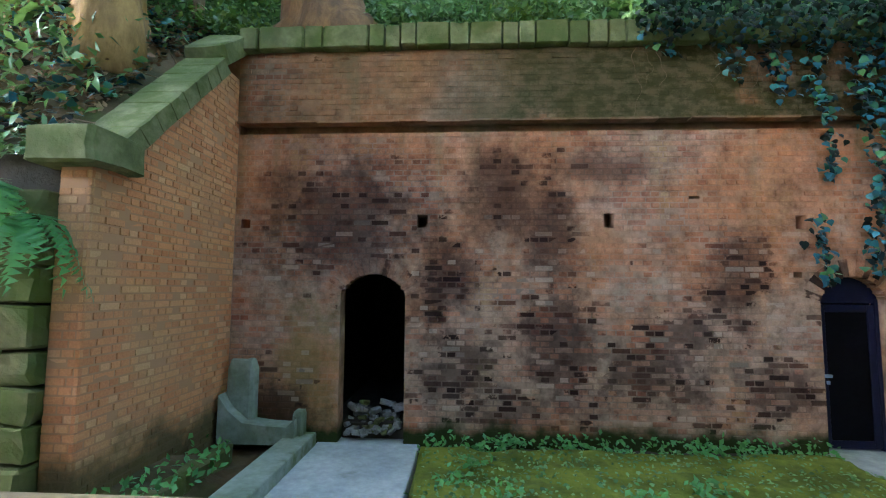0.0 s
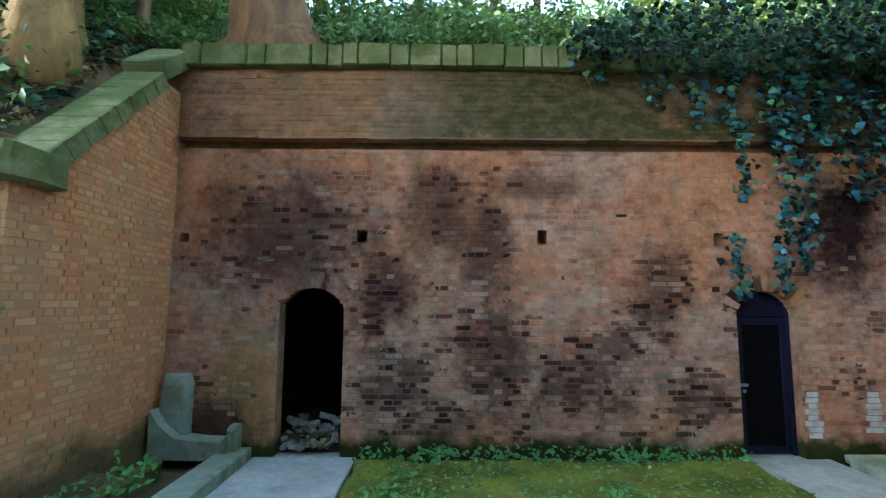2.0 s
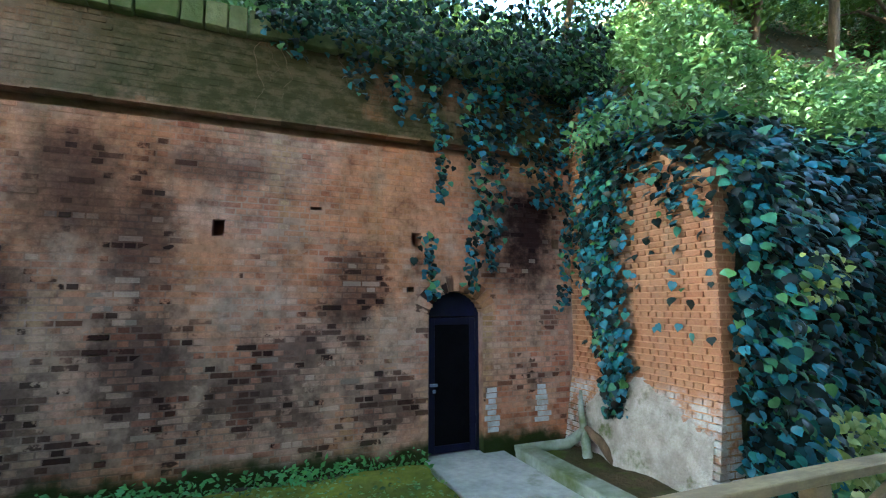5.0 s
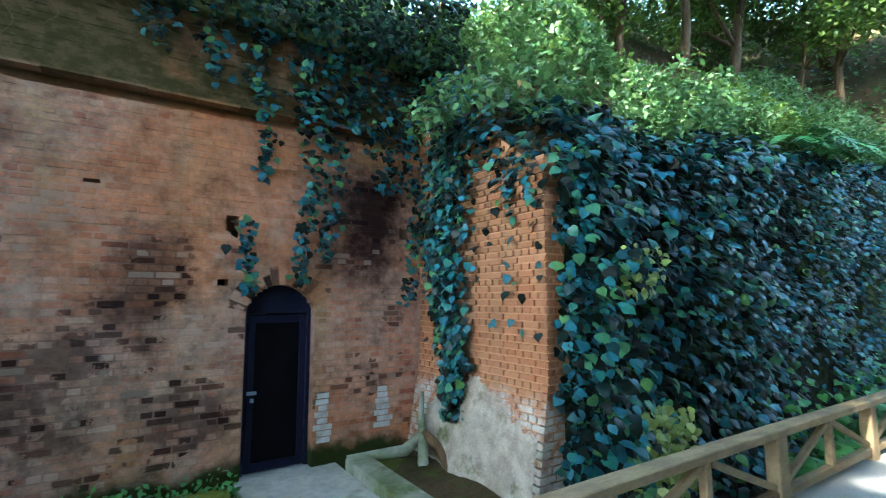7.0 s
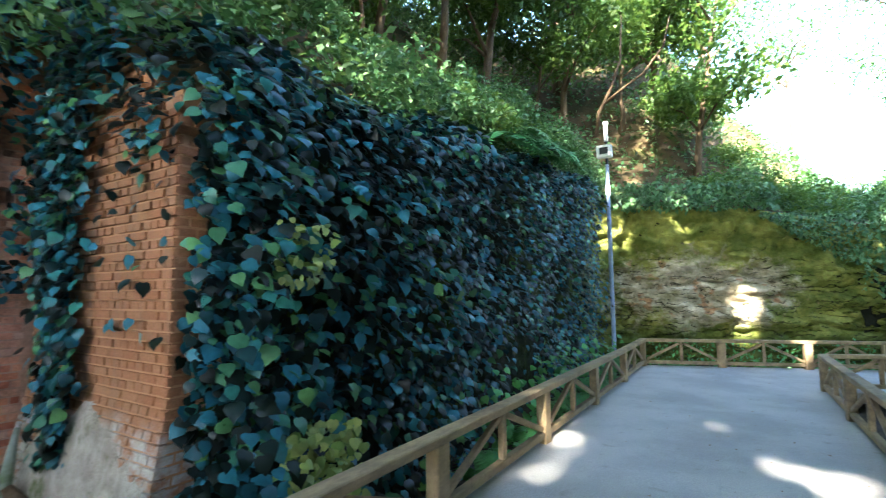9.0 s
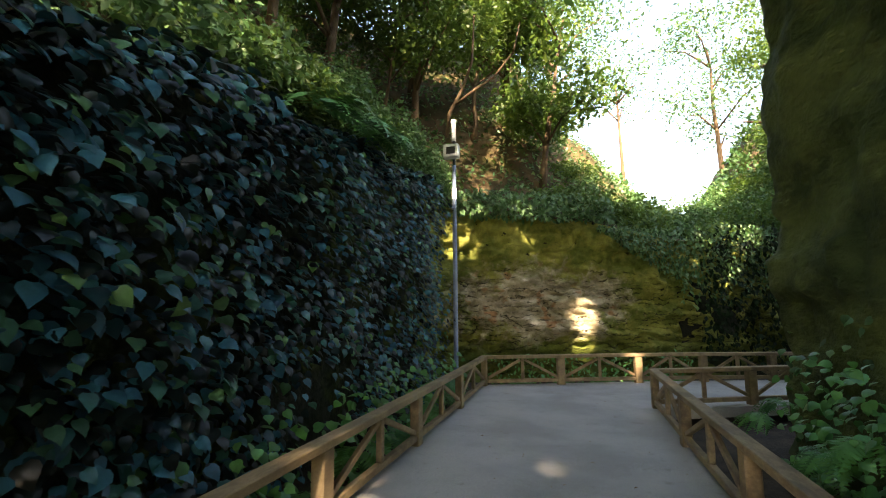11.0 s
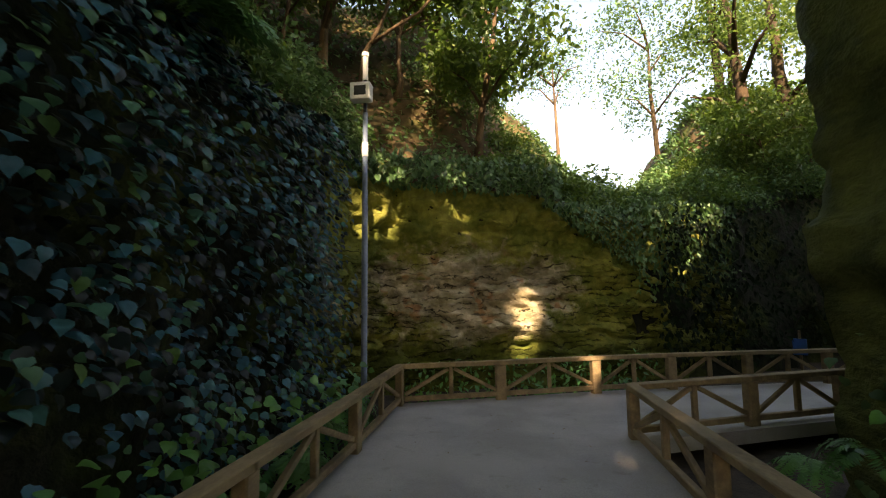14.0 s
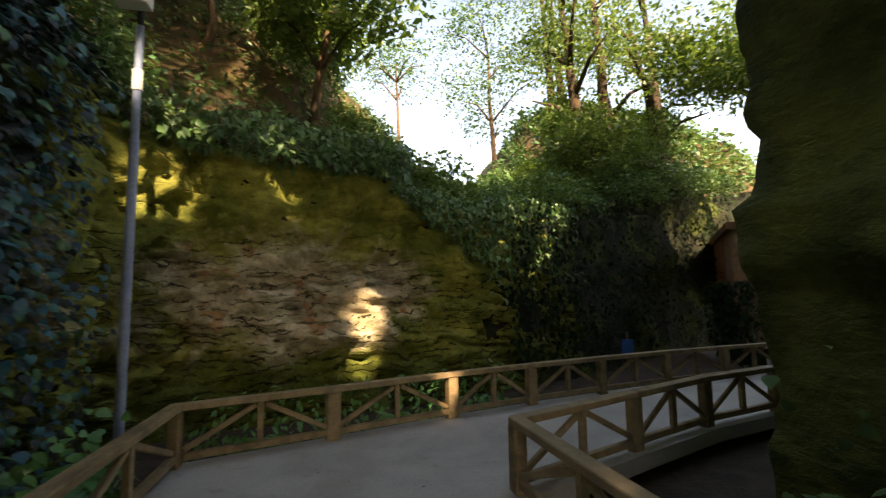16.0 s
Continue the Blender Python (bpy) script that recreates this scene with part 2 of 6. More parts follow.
CUTWOOD = plain("cut_wood", (0.48, 0.34, 0.19), (0.36, 0.24, 0.13), 6.0, 0.85)
DARKBARK = plain("dark_bark", (0.09, 0.055, 0.03), (0.035, 0.024, 0.015), 5.0, 0.9, bump=0.8, dist=0.03, stretch=(1, 1, 0.3))
PALEBARK = plain("peeled_trunk", (0.46, 0.27, 0.10), (0.22, 0.125, 0.05), 3.5, 0.85, moss=0.1, bump=0.6, dist=0.03, stretch=(1, 1, 0.35))
IRON = plain("dark_blue_iron", (0.006, 0.007, 0.028), (0.004, 0.005, 0.018), 4.0, 0.6, dist=0.001, spec=0.2)
# Near-black: the unlit rooms' shade is in the colour.
DARK = plain("unlit_interior", (0.05, 0.045, 0.04), (0.03, 0.028, 0.025), 2.0, 0.95)
POLE = plain("painted_steel", (0.26, 0.34, 0.50), (0.20, 0.26, 0.40), 4.0, 0.4, dist=0.001, spec=0.5)
WHITE = plain("white_casing", (0.78, 0.78, 0.76), (0.66, 0.66, 0.64), 5.0, 0.5, dist=0.001)
BLACK = plain("black_glass", (0.02, 0.02, 0.025), (0.03, 0.03, 0.03), 5.0, 0.2, dist=0.001)
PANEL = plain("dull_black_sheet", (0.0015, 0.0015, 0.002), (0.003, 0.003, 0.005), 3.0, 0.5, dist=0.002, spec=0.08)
BLUE = plain("blue_panel", (0.03, 0.16, 0.5), (0.03, 0.14, 0.42), 5.0, 0.4, dist=0.001)


def deck_material():
    m = Mat("deck_surface", 0.8, 0.3)
    c = m.mix(m.band(m.noise(0.9, 5), 0.35, 0.65), (0.34, 0.32, 0.30), (0.45, 0.425, 0.40))
    c = m.mix(0.4, c, m.ramp(m.noise(90, 3), (0.3, (0.3, 0.3, 0.3)), (0.7, (0.7, 0.7, 0.7))), "OVERLAY")
    c = m.mix(m.math("MULTIPLY", m.band(m.noise(6, 5), 0.6, 0.75), 0.3), c, (0.14, 0.12, 0.09))
    m.color(c).bump(m.noise(120, 3), 0.3, 0.004)
    return m.m


DECK = deck_material()


def rock_material():
    m = Mat("mossy_rock", 0.92, 0.15)
    n = m.noise(1.0, 6, 0.62)
    moss = m.mix(m.band(n, 0.38, 0.62), (0.15, 0.175, 0.04), (0.29, 0.285, 0.07))
    stone_c = m.mix(m.band(m.noise(2.2, 6, 0.65, (1, 1, 2)), 0.4, 0.62), (0.36, 0.30, 0.19), (0.54, 0.47, 0.35))
    x, y, z = m.xyz()
    dy = m.math("DIVIDE", m.math("SUBTRACT", y, 1.3), 2.1)
    dz = m.math("DIVIDE", m.math("SUBTRACT", z, 1.55), 1.0)
    d = m.math("SQRT", m.math("ADD", m.math("MULTIPLY", dy, dy), m.math("MULTIPLY", dz, dz)))
    d = m.math("ADD", d, m.math("MULTIPLY", m.math("SUBTRACT", m.noise(1.6, 6, 0.7), 0.5), 2.4))
    bare = m.math("SUBTRACT", 1.0, m.band(d, 0.7, 1.2))
    c = m.mix(bare, moss, stone_c)
    rust = m.math("MULTIPLY", m.band(m.noise(1.7, 4, 0.5, (1, 1, 1.4), (3, 1, 2)), 0.58, 0.68), bare)
    c = m.mix(m.math("MULTIPLY", rust, 0.7), c, (0.42, 0.18, 0.07))
    low = m.math("SUBTRACT", 1.0, m.band(m.math("ADD", z, m.math("MULTIPLY", m.noise(1.6, 4), 1.4)), 0.9, 1.6))
    c = m.mix(m.math("MULTIPLY", low, 0.7), c, (0.07, 0.095, 0.02))
    bed = m.math("FRACT", m.math("MULTIPLY", m.math("ADD", z, m.math("MULTIPLY", m.noise(0.9, 4, 0.55, (1, 1, 1.6), (7, 1, 3)), 0.9)), 4.0))
    crack = m.math("SUBTRACT", 1.0, m.band(m.math("ABSOLUTE", m.math("SUBTRACT", bed, 0.5)), 0.015, 0.07))
    crack = m.math("MULTIPLY", crack, m.band(m.noise(1.5, 4, 0.6, (1, 1, 1.5), (2, 8, 5)), 0.47, 0.56))
    crack = m.math("MULTIPLY", crack, m.math("SUBTRACT", 1.0, m.math("MULTIPLY", m.band(z, 2.3, 3.0), 0.75)))
    bed2 = m.math("FRACT", m.math("MULTIPLY", m.math("ADD", z, m.math("MULTIPLY", m.noise(1.6, 5, 0.6, (1, 1, 1.3), (1, 5, 9)), 0.5)), 8.0))
    fine = m.math("SUBTRACT", 1.0, m.band(m.math("ABSOLUTE", m.math("SUBTRACT", bed2, 0.5)), 0.05, 0.16))
    fine = m.math("MULTIPLY", fine, m.math("MULTIPLY", m.band(m.noise(3.0, 4, 0.6, (1, 1, 1.5), (6, 3, 1)), 0.46, 0.58), 0.7))
    fine = m.math("MULTIPLY", fine, m.math("SUBTRACT", 1.0, m.band(z, 1.6, 2.6)))
    crack = m.math("MAXIMUM", m.math("MULTIPLY", crack, 0.85), fine)
    pits = m.band(m.noise(4.5, 3, 0.5, (1, 1, 1.7), (4, 4, 4)), 0.69, 0.73)
    dark = m.math("MAXIMUM", crack, pits)
    c = m.mix(m.math("MULTIPLY", dark, 0.92), c, (0.018, 0.016, 0.009))
    c = m.mix(0.45, c, m.ramp(m.noise(7, 6, 0.7), (0.3, (0.2, 0.2, 0.2)), (0.7, (0.8, 0.8, 0.8))), "OVERLAY")
    height = m.math("SUBTRACT", m.math("ADD", m.noise(3, 7, 0.65, (1, 1, 1.5)), m.math("MULTIPLY", m.noise(22, 5), 0.35)), m.math("MULTIPLY", dark, 1.2))
    m.color(c).bump(height, 0.9, 0.09)
    return m.m


ROCK = rock_material()
CLIFF_MOSS = plain("mossy_cliff", (0.15, 0.17, 0.045), (0.045, 0.065, 0.016), 0.8, 0.95, moss=0.5, bump=0.9, dist=0.08, stretch=(1, 1, 1.8))
# Darker copy of the cliff; deep shade is put into its colour.
CLIFF = plain("shade_coloured_cliff", (0.026, 0.025, 0.016), (0.012, 0.018, 0.007), 0.9, 0.95, moss=0.5, bump=0.9, dist=0.08)


def leaf_material(name, *cols, rough=0.45, spec=0.5, trans=0.25):
    m = Mat(name, rough, spec)
    r = m.rand()
    k = len(cols)
    c = m.ramp(r, *[(i / max(1, k - 1), col) for i, col in enumerate(cols)])
    c = m.mix(0.25, c, m.ramp(m.noise(25, 3), (0.3, (0.25, 0.25, 0.25)), (0.7, (0.75, 0.75, 0.75))), "OVERLAY")
    m.color(c)
    if trans:
        tr = m.t.nodes.new("ShaderNodeBsdfTranslucent")
        m.put(tr.inputs["Color"], m.mix(0.6, c, (0.21, 0.32, 0.06)))
        mx = m.t.nodes.new("ShaderNodeMixShader")
        mx.inputs[0].default_value = trans
        m.t.links.new(m.b.outputs[0], mx.inputs[1])
        m.t.links.new(tr.outputs[0], mx.inputs[2])
        m.t.links.new(mx.outputs[0], m.t.nodes["Material Output"].inputs["Surface"])
    return m.m


# Ivy: near-black leaves paint shaded gaps, blue ones the sky's sheen.
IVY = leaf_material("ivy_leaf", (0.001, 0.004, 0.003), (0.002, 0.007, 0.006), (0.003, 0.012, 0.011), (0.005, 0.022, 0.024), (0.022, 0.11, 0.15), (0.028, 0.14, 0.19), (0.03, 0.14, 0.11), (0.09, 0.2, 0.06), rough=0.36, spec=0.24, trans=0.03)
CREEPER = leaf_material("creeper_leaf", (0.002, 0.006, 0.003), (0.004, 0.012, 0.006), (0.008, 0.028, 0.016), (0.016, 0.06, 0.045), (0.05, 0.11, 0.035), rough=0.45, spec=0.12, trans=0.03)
# Dark leaf colour carries the shade beyond the bend.
SHADE_LEAF = leaf_material("shade_coloured_leaf", (0.004, 0.012, 0.004), (0.008, 0.02, 0.006), (0.012, 0.03, 0.008), rough=0.7, spec=0.08, trans=0.03)
IVY_PALE = leaf_material("pale_ivy_leaf", (0.20, 0.26, 0.06), (0.32, 0.36, 0.12), (0.12, 0.2, 0.05), rough=0.4, trans=0.2)
SHRUB = leaf_material("shrub_leaf", (0.015, 0.045, 0.015), (0.045, 0.125, 0.04), (0.085, 0.20, 0.07), (0.13, 0.26, 0.10), (0.20, 0.31, 0.12))
CANOPY = leaf_material("tree_leaf", (0.035, 0.08, 0.015), (0.06, 0.12, 0.02), (0.10, 0.18, 0.03), (0.16, 0.22, 0.04), trans=0.4)
FERN = leaf_material("fern_leaf", (0.03, 0.14, 0.03), (0.09, 0.28, 0.06), (0.07, 0.27, 0.10), rough=0.4, trans=0.2)
LITTER = leaf_material("dead_leaf", (0.16, 0.085, 0.04), (0.26, 0.15, 0.08), (0.33, 0.24, 0.15), rough=0.8, spec=0.2, trans=0)


# ---- builders ----
def link(name, me, mat, parent=None, label=""):
    ob = new(name, me)
    if mat:
        me.materials.clear()
        me.materials.append(mat)
    if parent:
        ob.parent = parent
    if label:
        ob["label"] = label
    return ob


def part(name, bm, mat, parent=None, label="", smooth=False):
    me = bpy.data.meshes.new(name)
    bmesh.ops.recalc_face_normals(bm, faces=bm.faces)
    bm.to_mesh(me)
    bm.free()
    if smooth:
        me.shade_smooth()
    return link(name, me, mat, parent, label)


def raw(name, verts, faces, mat, parent=None, label="", smooth=False):
    me = bpy.data.meshes.new(name)
    me.from_pydata(verts, [], faces)
    me.update()
    if smooth:
        me.shade_smooth()
    return link(name, me, mat, parent, label)


def structure(ob, label, category):
    return tagged(ob, label, category, kind="structure")


def empty(name, m, label, category, group=""):
    ob = new(name)
    ob.matrix_world = m
    return tagged(ob, label, category, group)


def box(bm, x0, y0, z0, x1, y1, z1, m=None):
    v = [bm.verts.new((m @ Vector(p)) if m else p) for p in ((x0, y0, z0), (x1, y0, z0), (x1, y1, z0), (x0, y1, z0), (x0, y0, z1), (x1, y0, z1), (x1, y1, z1), (x0, y1, z1))]
    for f in ((3, 2, 1, 0), (4, 5, 6, 7), (0, 1, 5, 4), (1, 2, 6, 5), (2, 3, 7, 6), (3, 0, 4, 7)):
        bm.faces.new([v[k] for k in f])
    return v


def bevel(bm, w, seg=1):
    bmesh.ops.bevel(bm, geom=bm.edges[:] + bm.verts[:], offset=w, segments=seg, affect="EDGES", profile=0.6)
    return bm


def stone(sx, sy, sz, rng, jag=0.12, cuts=2, round_=0.12):
    """A rough block: a cube cut up, rounded and shaken."""
    bm = bmesh.new()
    bmesh.ops.create_cube(bm, size=1)
    bmesh.ops.bevel(bm, geom=bm.edges[:], offset=round_, segments=1, affect="EDGES")
    if cuts:
        bmesh.ops.subdivide_edges(bm, edges=bm.edges[:], cuts=cuts - 1 or 1, use_grid_fill=True)
    o = Vector((rng.uniform(0, 50), rng.uniform(0, 50), rng.uniform(0, 50)))
    for v in bm.verts:
        v.co += noise.noise_vector(v.co * 2.3 + o) * jag
        v.co = Vector((v.co.x * sx, v.co.y * sy, v.co.z * sz))
    return bm


def tube(bm, pts, radii, n=8, cap=True):
    rings = []
    for k, p in enumerate(pts):
        p = Vector(p)
        d = (Vector(pts[min(k + 1, len(pts) - 1)]) - Vector(pts[max(k - 1, 0)])).normalized()
        a = d.orthogonal().normalized() if k == 0 else (a - d * a.dot(d)).normalized()
        b = d.cross(a)
        rings.append([bm.verts.new(p + (a * math.cos(2 * math.pi * j / n) + b * math.sin(2 * math.pi * j / n)) * radii[k]) for j in range(n)])
    for r0, r1 in zip(rings, rings[1:]):
        for j in range(n):
            bm.faces.new((r0[j], r0[(j + 1) % n], r1[(j + 1) % n], r1[j]))
    if cap:
        bm.faces.new(rings[0][::-1])
        bm.faces.new(rings[-1])
    return rings


# leaf outlines: along the tip, across, out
IVY_SHAPE = (np.array([(0, 0, 0), (-0.06, -0.22, -0.02), (0.08, -0.43, 0.0), (0.33, -0.49, 0.03), (0.60, -0.33, 0.05), (0.82, -0.14, 0.0), (1.0, 0, -0.10), (0.82, 0.14, 0.0), (0.60, 0.33, 0.05), (0.33, 0.49, 0.03), (0.08, 0.43, 0.0), (-0.06, 0.22, -0.02), (0.42, 0, 0.11)]),
             [(12, k, k + 1) for k in range(11)] + [(12, 11, 0)])
LEAF_SHAPE = (np.array([(0, 0, 0), (0.5, -0.27, 0.06), (1, 0, -0.1), (0.5, 0.27, 0.06)]), [(0, 1, 2), (0, 2, 3)])
NARROW_SHAPE = (np.array([(0, 0, 0), (0.35, -0.12, 0.03), (1, 0, -0.08), (0.35, 0.12, 0.03)]), [(0, 1, 2), (0, 2, 3)])
BLADE_SHAPE = (np.array([(0, -0.04, 0), (0, 0.04, 0), (0.5, 0.05, 0.1), (0.5, -0.05, 0.1), (1, 0, -0.1)]), [(0, 1, 2, 3), (3, 2, 4)])


def unit(a):
    return a / np.maximum(1e-9, np.linalg.norm(a, axis=1, keepdims=True))


def leaves(name, P, N, T, size, shape, mat, parent=None, label=""):
    """Many leaves in one mesh: places, outward normals, tip directions, sizes."""
    P, N, T = np.asarray(P, float), unit(np.asarray(N, float)), np.asarray(T, float)
    T = unit(T - N * np.sum(T * N, axis=1, keepdims=True))
    B = np.cross(N, T)
    tv, tf = shape
    s = np.asarray(size, float)[:, None, None]
    V = P[:, None, :] + s * (T[:, None, :] * tv[None, :, 0:1] + B[:, None, :] * tv[None, :, 1:2] + N[:, None, :] * tv[None, :, 2:3])
    k, n = len(tv), len(P)
    ls = [len(f) for f in tf]
    flat = np.array([i for f in tf for i in f])
    idx = (np.arange(n)[:, None] * k + flat[None, :]).ravel()
    tot = np.tile(ls, n)
    me = bpy.data.meshes.new(name)
    me.vertices.add(n * k)
    me.vertices.foreach_set("co", V.ravel().astype(np.float32))
    me.loops.add(len(idx))
    me.loops.foreach_set("vertex_index", idx.astype(np.int32))
    me.polygons.add(len(tot))
    me.polygons.foreach_set("loop_start", np.concatenate([[0], np.cumsum(tot)[:-1]]).astype(np.int32))
    me.update(calc_edges=True)
    me.validate()
    return link(name, me, mat, parent, label)


RNG = np.random.default_rng(7)
PYR = random.Random(11)
# ==== structure ====
W = 5.8            # face of the long brick wall
WX0, WX1 = -2.97, 6.25
D1 = dict(x0=-1.59, x1=-0.78, spring=1.60, top=1.84, z0=-0.3)
D2 = dict(x0=4.15, x1=4.90, spring=1.57, top=1.84, z0=-0.3)
HOLES = [(-2.9, 2.41, 0.12, 0.13), (-0.64, 2.42, 0.13, 0.16), (1.66, 2.41, 0.12, 0.20), (3.92, 2.40, 0.12, 0.17), (2.68, 2.77, 0.13, 0.04), (6.0, 2.45, 0.12, 0.15), (3.86, 1.82, 0.1, 0.08)]


def arch_z(d, x, grow=0.0):
    """Height of a door's head at x; None outside it."""
    hw, cx = (d["x1"] - d["x0"]) / 2, (d["x1"] + d["x0"]) / 2
    rise = d["top"] - d["spring"]
    R = (hw * hw + rise * rise) / (2 * rise)
    cz, R2 = d["top"] - R, R + grow
    q = R2 * R2 - (x - cx) ** 2
    return cz + math.sqrt(q) if q > 0 and abs(x - cx) <= hw + grow else None


def wall_blocks(bm, x0, x1, z0, z1, y0, y1):
    """A wall with the two arched doors and the beam holes cut through it."""
    xs = {x0, x1}
    for d in (D1, D2):
        xs |= {d["x0"] + (d["x1"] - d["x0"]) * k / 14 for k in range(15)}
    for hx, hz, hw, hh in HOLES:
        xs |= {hx, hx + hw}
    xs = sorted(x for x in xs if x0 <= x <= x1)
    for a, b in zip(xs, xs[1:]):
        if b - a < 1e-4:
            continue
        mid, cuts = (a + b) / 2, []
        for d in (D1, D2):
            if d["x0"] < mid < d["x1"]:
                cuts.append((z0, arch_z(d, mid)))
        for hx, hz, hw, hh in HOLES:
            if hx < mid < hx + hw:
                cuts.append((hz, hz + hh))
        z = z0
        for c0, c1 in sorted(cuts):
            if c0 > z:
                box(bm, a, y0, z, b, y1, c0)
            z = max(z, c1)
        if z < z1:
            box(bm, a, y0, z, b, y1, z1)


def brick_verts(u0, u1, z0, z1, out, back, place, rng, tilt=0.002):
    """The eight corners of a brick, its front edge slightly chamfered by the taper."""
    c = 0.004
    o = [out + rng.uniform(-tilt, tilt) for _ in range(4)]
    return [place(u0, -back, z0), place(u1, -back, z0), place(u1, -back, z1), place(u0, -back, z1),
            place(u0 + c, o[0], z0 + c), place(u1 - c, o[1], z0 + c), place(u1 - c, o[2], z1 - c), place(u0 + c, o[3], z1 - c)]


BF = [(4, 5, 6, 7), (0, 1, 5, 4), (1, 2, 6, 5), (2, 3, 7, 6), (3, 0, 4, 7)]
BRICK_TEMPLATES = {}


def brick_template(length, mat, key):
    k = (round(length, 3), key)
    if k not in BRICK_TEMPLATES:
        v = brick_verts(-length / 2, length / 2, -0.03, 0.03, 0.008, 0.02, lambda u, n, z: (u, -n, z), random.Random(len(BRICK_TEMPLATES)))
        me = bpy.data.meshes.new("brick")
        me.from_pydata(v, [], BF)
        me.materials.append(mat)
        BRICK_TEMPLATES[k] = me
    return BRICK_TEMPLATES[k]


def lay_bricks(name, parent, place, u0, u1, z0, top, holes, mat, singles=None, turn=0.0, seed=1, decay=None, label="", bottom=None):
    """Courses of bricks in English bond. place(u, out, z) gives a point; top(u) the wall's height; holes(z) the open stretches of u."""
    rng = random.Random(seed)
    V, F, n, made = [], [], 0, 0
    course, z = 0.0705, z0
    row = 0
    while z < 9:
        step = 0.226 if row % 2 else 0.113
        u = u0 - (0.0565 if row % 2 else 0.0)
        any_brick = False
        spans = holes(z + 0.03)
        while u < u1:
            a, b = max(u, u0), min(u + step - 0.010, u1)
            u += step
            if b - a < 0.03:
                continue
            mid = (a + b) / 2
            if z + 0.06 > top(mid) or (bottom and z < bottom(mid)):
                any_brick = any_brick or z < 1
                continue
            any_brick = True
            bits = [(a, b)]
            for h0, h1 in spans:
                bits = [q for p, r in bits for q in ((p, min(r, h0)), (max(p, h1), r)) if q[1] - q[0] > 0.03]
            for p, r in bits:
                out = 0.0055 + rng.gauss(0, 0.003)
                dec = decay(mid, z) if decay else 0.0
                if rng.random() < 0.05 + 0.30 * dec:
                    out -= rng.uniform(0.004, 0.018)
                whole = abs(r - p - (step - 0.010)) < 1e-6
                if singles and whole and made < 300 and singles(p, z):
                    ob = new("brick", brick_template(r - p, mat, name))
                    ob.matrix_world = Matrix.Translation(place((p + r) / 2, out - 0.008, z + 0.03)) @ pose(0, 0, 0, 0, rng.gauss(0, 0.3), turn)
                    ob.parent = parent
                    made += 1
                    continue
                V += brick_verts(p, r, z, z + 0.0605 + rng.gauss(0, 0.001), out, 0.02, place, rng)
                F += [tuple(i + n for i in f) for f in BF]
                n += 8
        if not any_brick:
            break
        z += course
        row += 1
    ob = raw(name, V, F, mat, parent, label)
    ob["kind"] = "stuff"
    return ob


def main_holes(z):
    spans = []
    for d in (D1, D2):
        cx, hw = (d["x0"] + d["x1"]) / 2, (d["x1"] - d["x0"]) / 2
        if z < d["spring"] + 0.02:
            spans.append((d["x0"], d["x1"]))
        else:
            xs = [cx + (hw + 0.2) * k / 40 for k in range(-40, 41)]
            inside = [x for x in xs if (arch_z(d, x, 0.2) or -1) > z]
            if inside:
                spans.append((min(inside), max(inside)))
    for hx, hz, hw, hh in HOLES:
        if hz - 0.02 < z < hz + hh:
            spans.append((hx, hx + hw))
    return spans


def decay_main(x, z):
    return max(0.0, math.exp(-((x - 1.5) / 2.0) ** 2 - ((z - 0.9) / 0.9) ** 2))


# long wall: core, lower bricks, parapet
bm = bmesh.new()
wall_blocks(bm, WX0 - 0.6, WX1 + 0.6, -0.35, 3.63, W + 0.012, W + 0.26)
wall_main = structure(part("wall_main", bm, MAIN_MORTAR), "long weathered red brick wall stained dark, with arched doorways", "wall")
bm = bmesh.new()
box(bm, WX0, W + 0.16, 3.60, WX1 + 0.6, W + 0.55, 3.77)
box(bm, WX0, W - 0.05, 3.77, WX1 + 0.6, W + 0.55, 4.70)
box(bm, WX0 - 0.45, W + 0.46, 1.95, WX1 + 0.6, W + 0.54, 3.64)
box(bm, WX0 - 0.45, W + 0.02, 3.3, WX0 + 0.01, W + 0.55, 4.74)
structure(part("wall_parapet", bm, MAIN_MORTAR), "brick parapet with green and grey weathering above a shadowed string course", "wall")
parapet = bpy.data.objects["wall_parapet"]
lay_bricks("lower_bricks", wall_main, lambda u, o, z: (u, W + 0.012 - o, z), WX0, WX1, -0.3, lambda u: 3.655, main_holes, BRICK,
           singles=lambda u, z: 0.1 < u < 3.9 and 0.05 < z < 1.0, seed=3, decay=decay_main)
lay_bricks("parapet_bricks", parapet, lambda u, o, z: (u, W - 0.05 - o, z), WX0, WX1, 3.78, lambda u: 4.71, lambda z: [(0.05, 0.12)] if 3.9 < z < 3.95 else [], BRICK,
           singles=lambda u, z: -1.0 < u < 2.0 and z < 4.4, seed=4)
bm = bmesh.new()
rr = random.Random(5)
x = WX0
while x < WX1 + 0.5:
    w = rr.uniform(0.35, 0.6)
    if rr.random() > 0.12:
        box(bm, x, W - 0.085 + rr.uniform(-0.01, 0.012), 3.752 + rr.uniform(-0.006, 0.004), x + w - 0.006, W + 0.05, 3.778)
    x += w
part("string_course", bm, BRICK, parapet, "thin projecting brick string course")


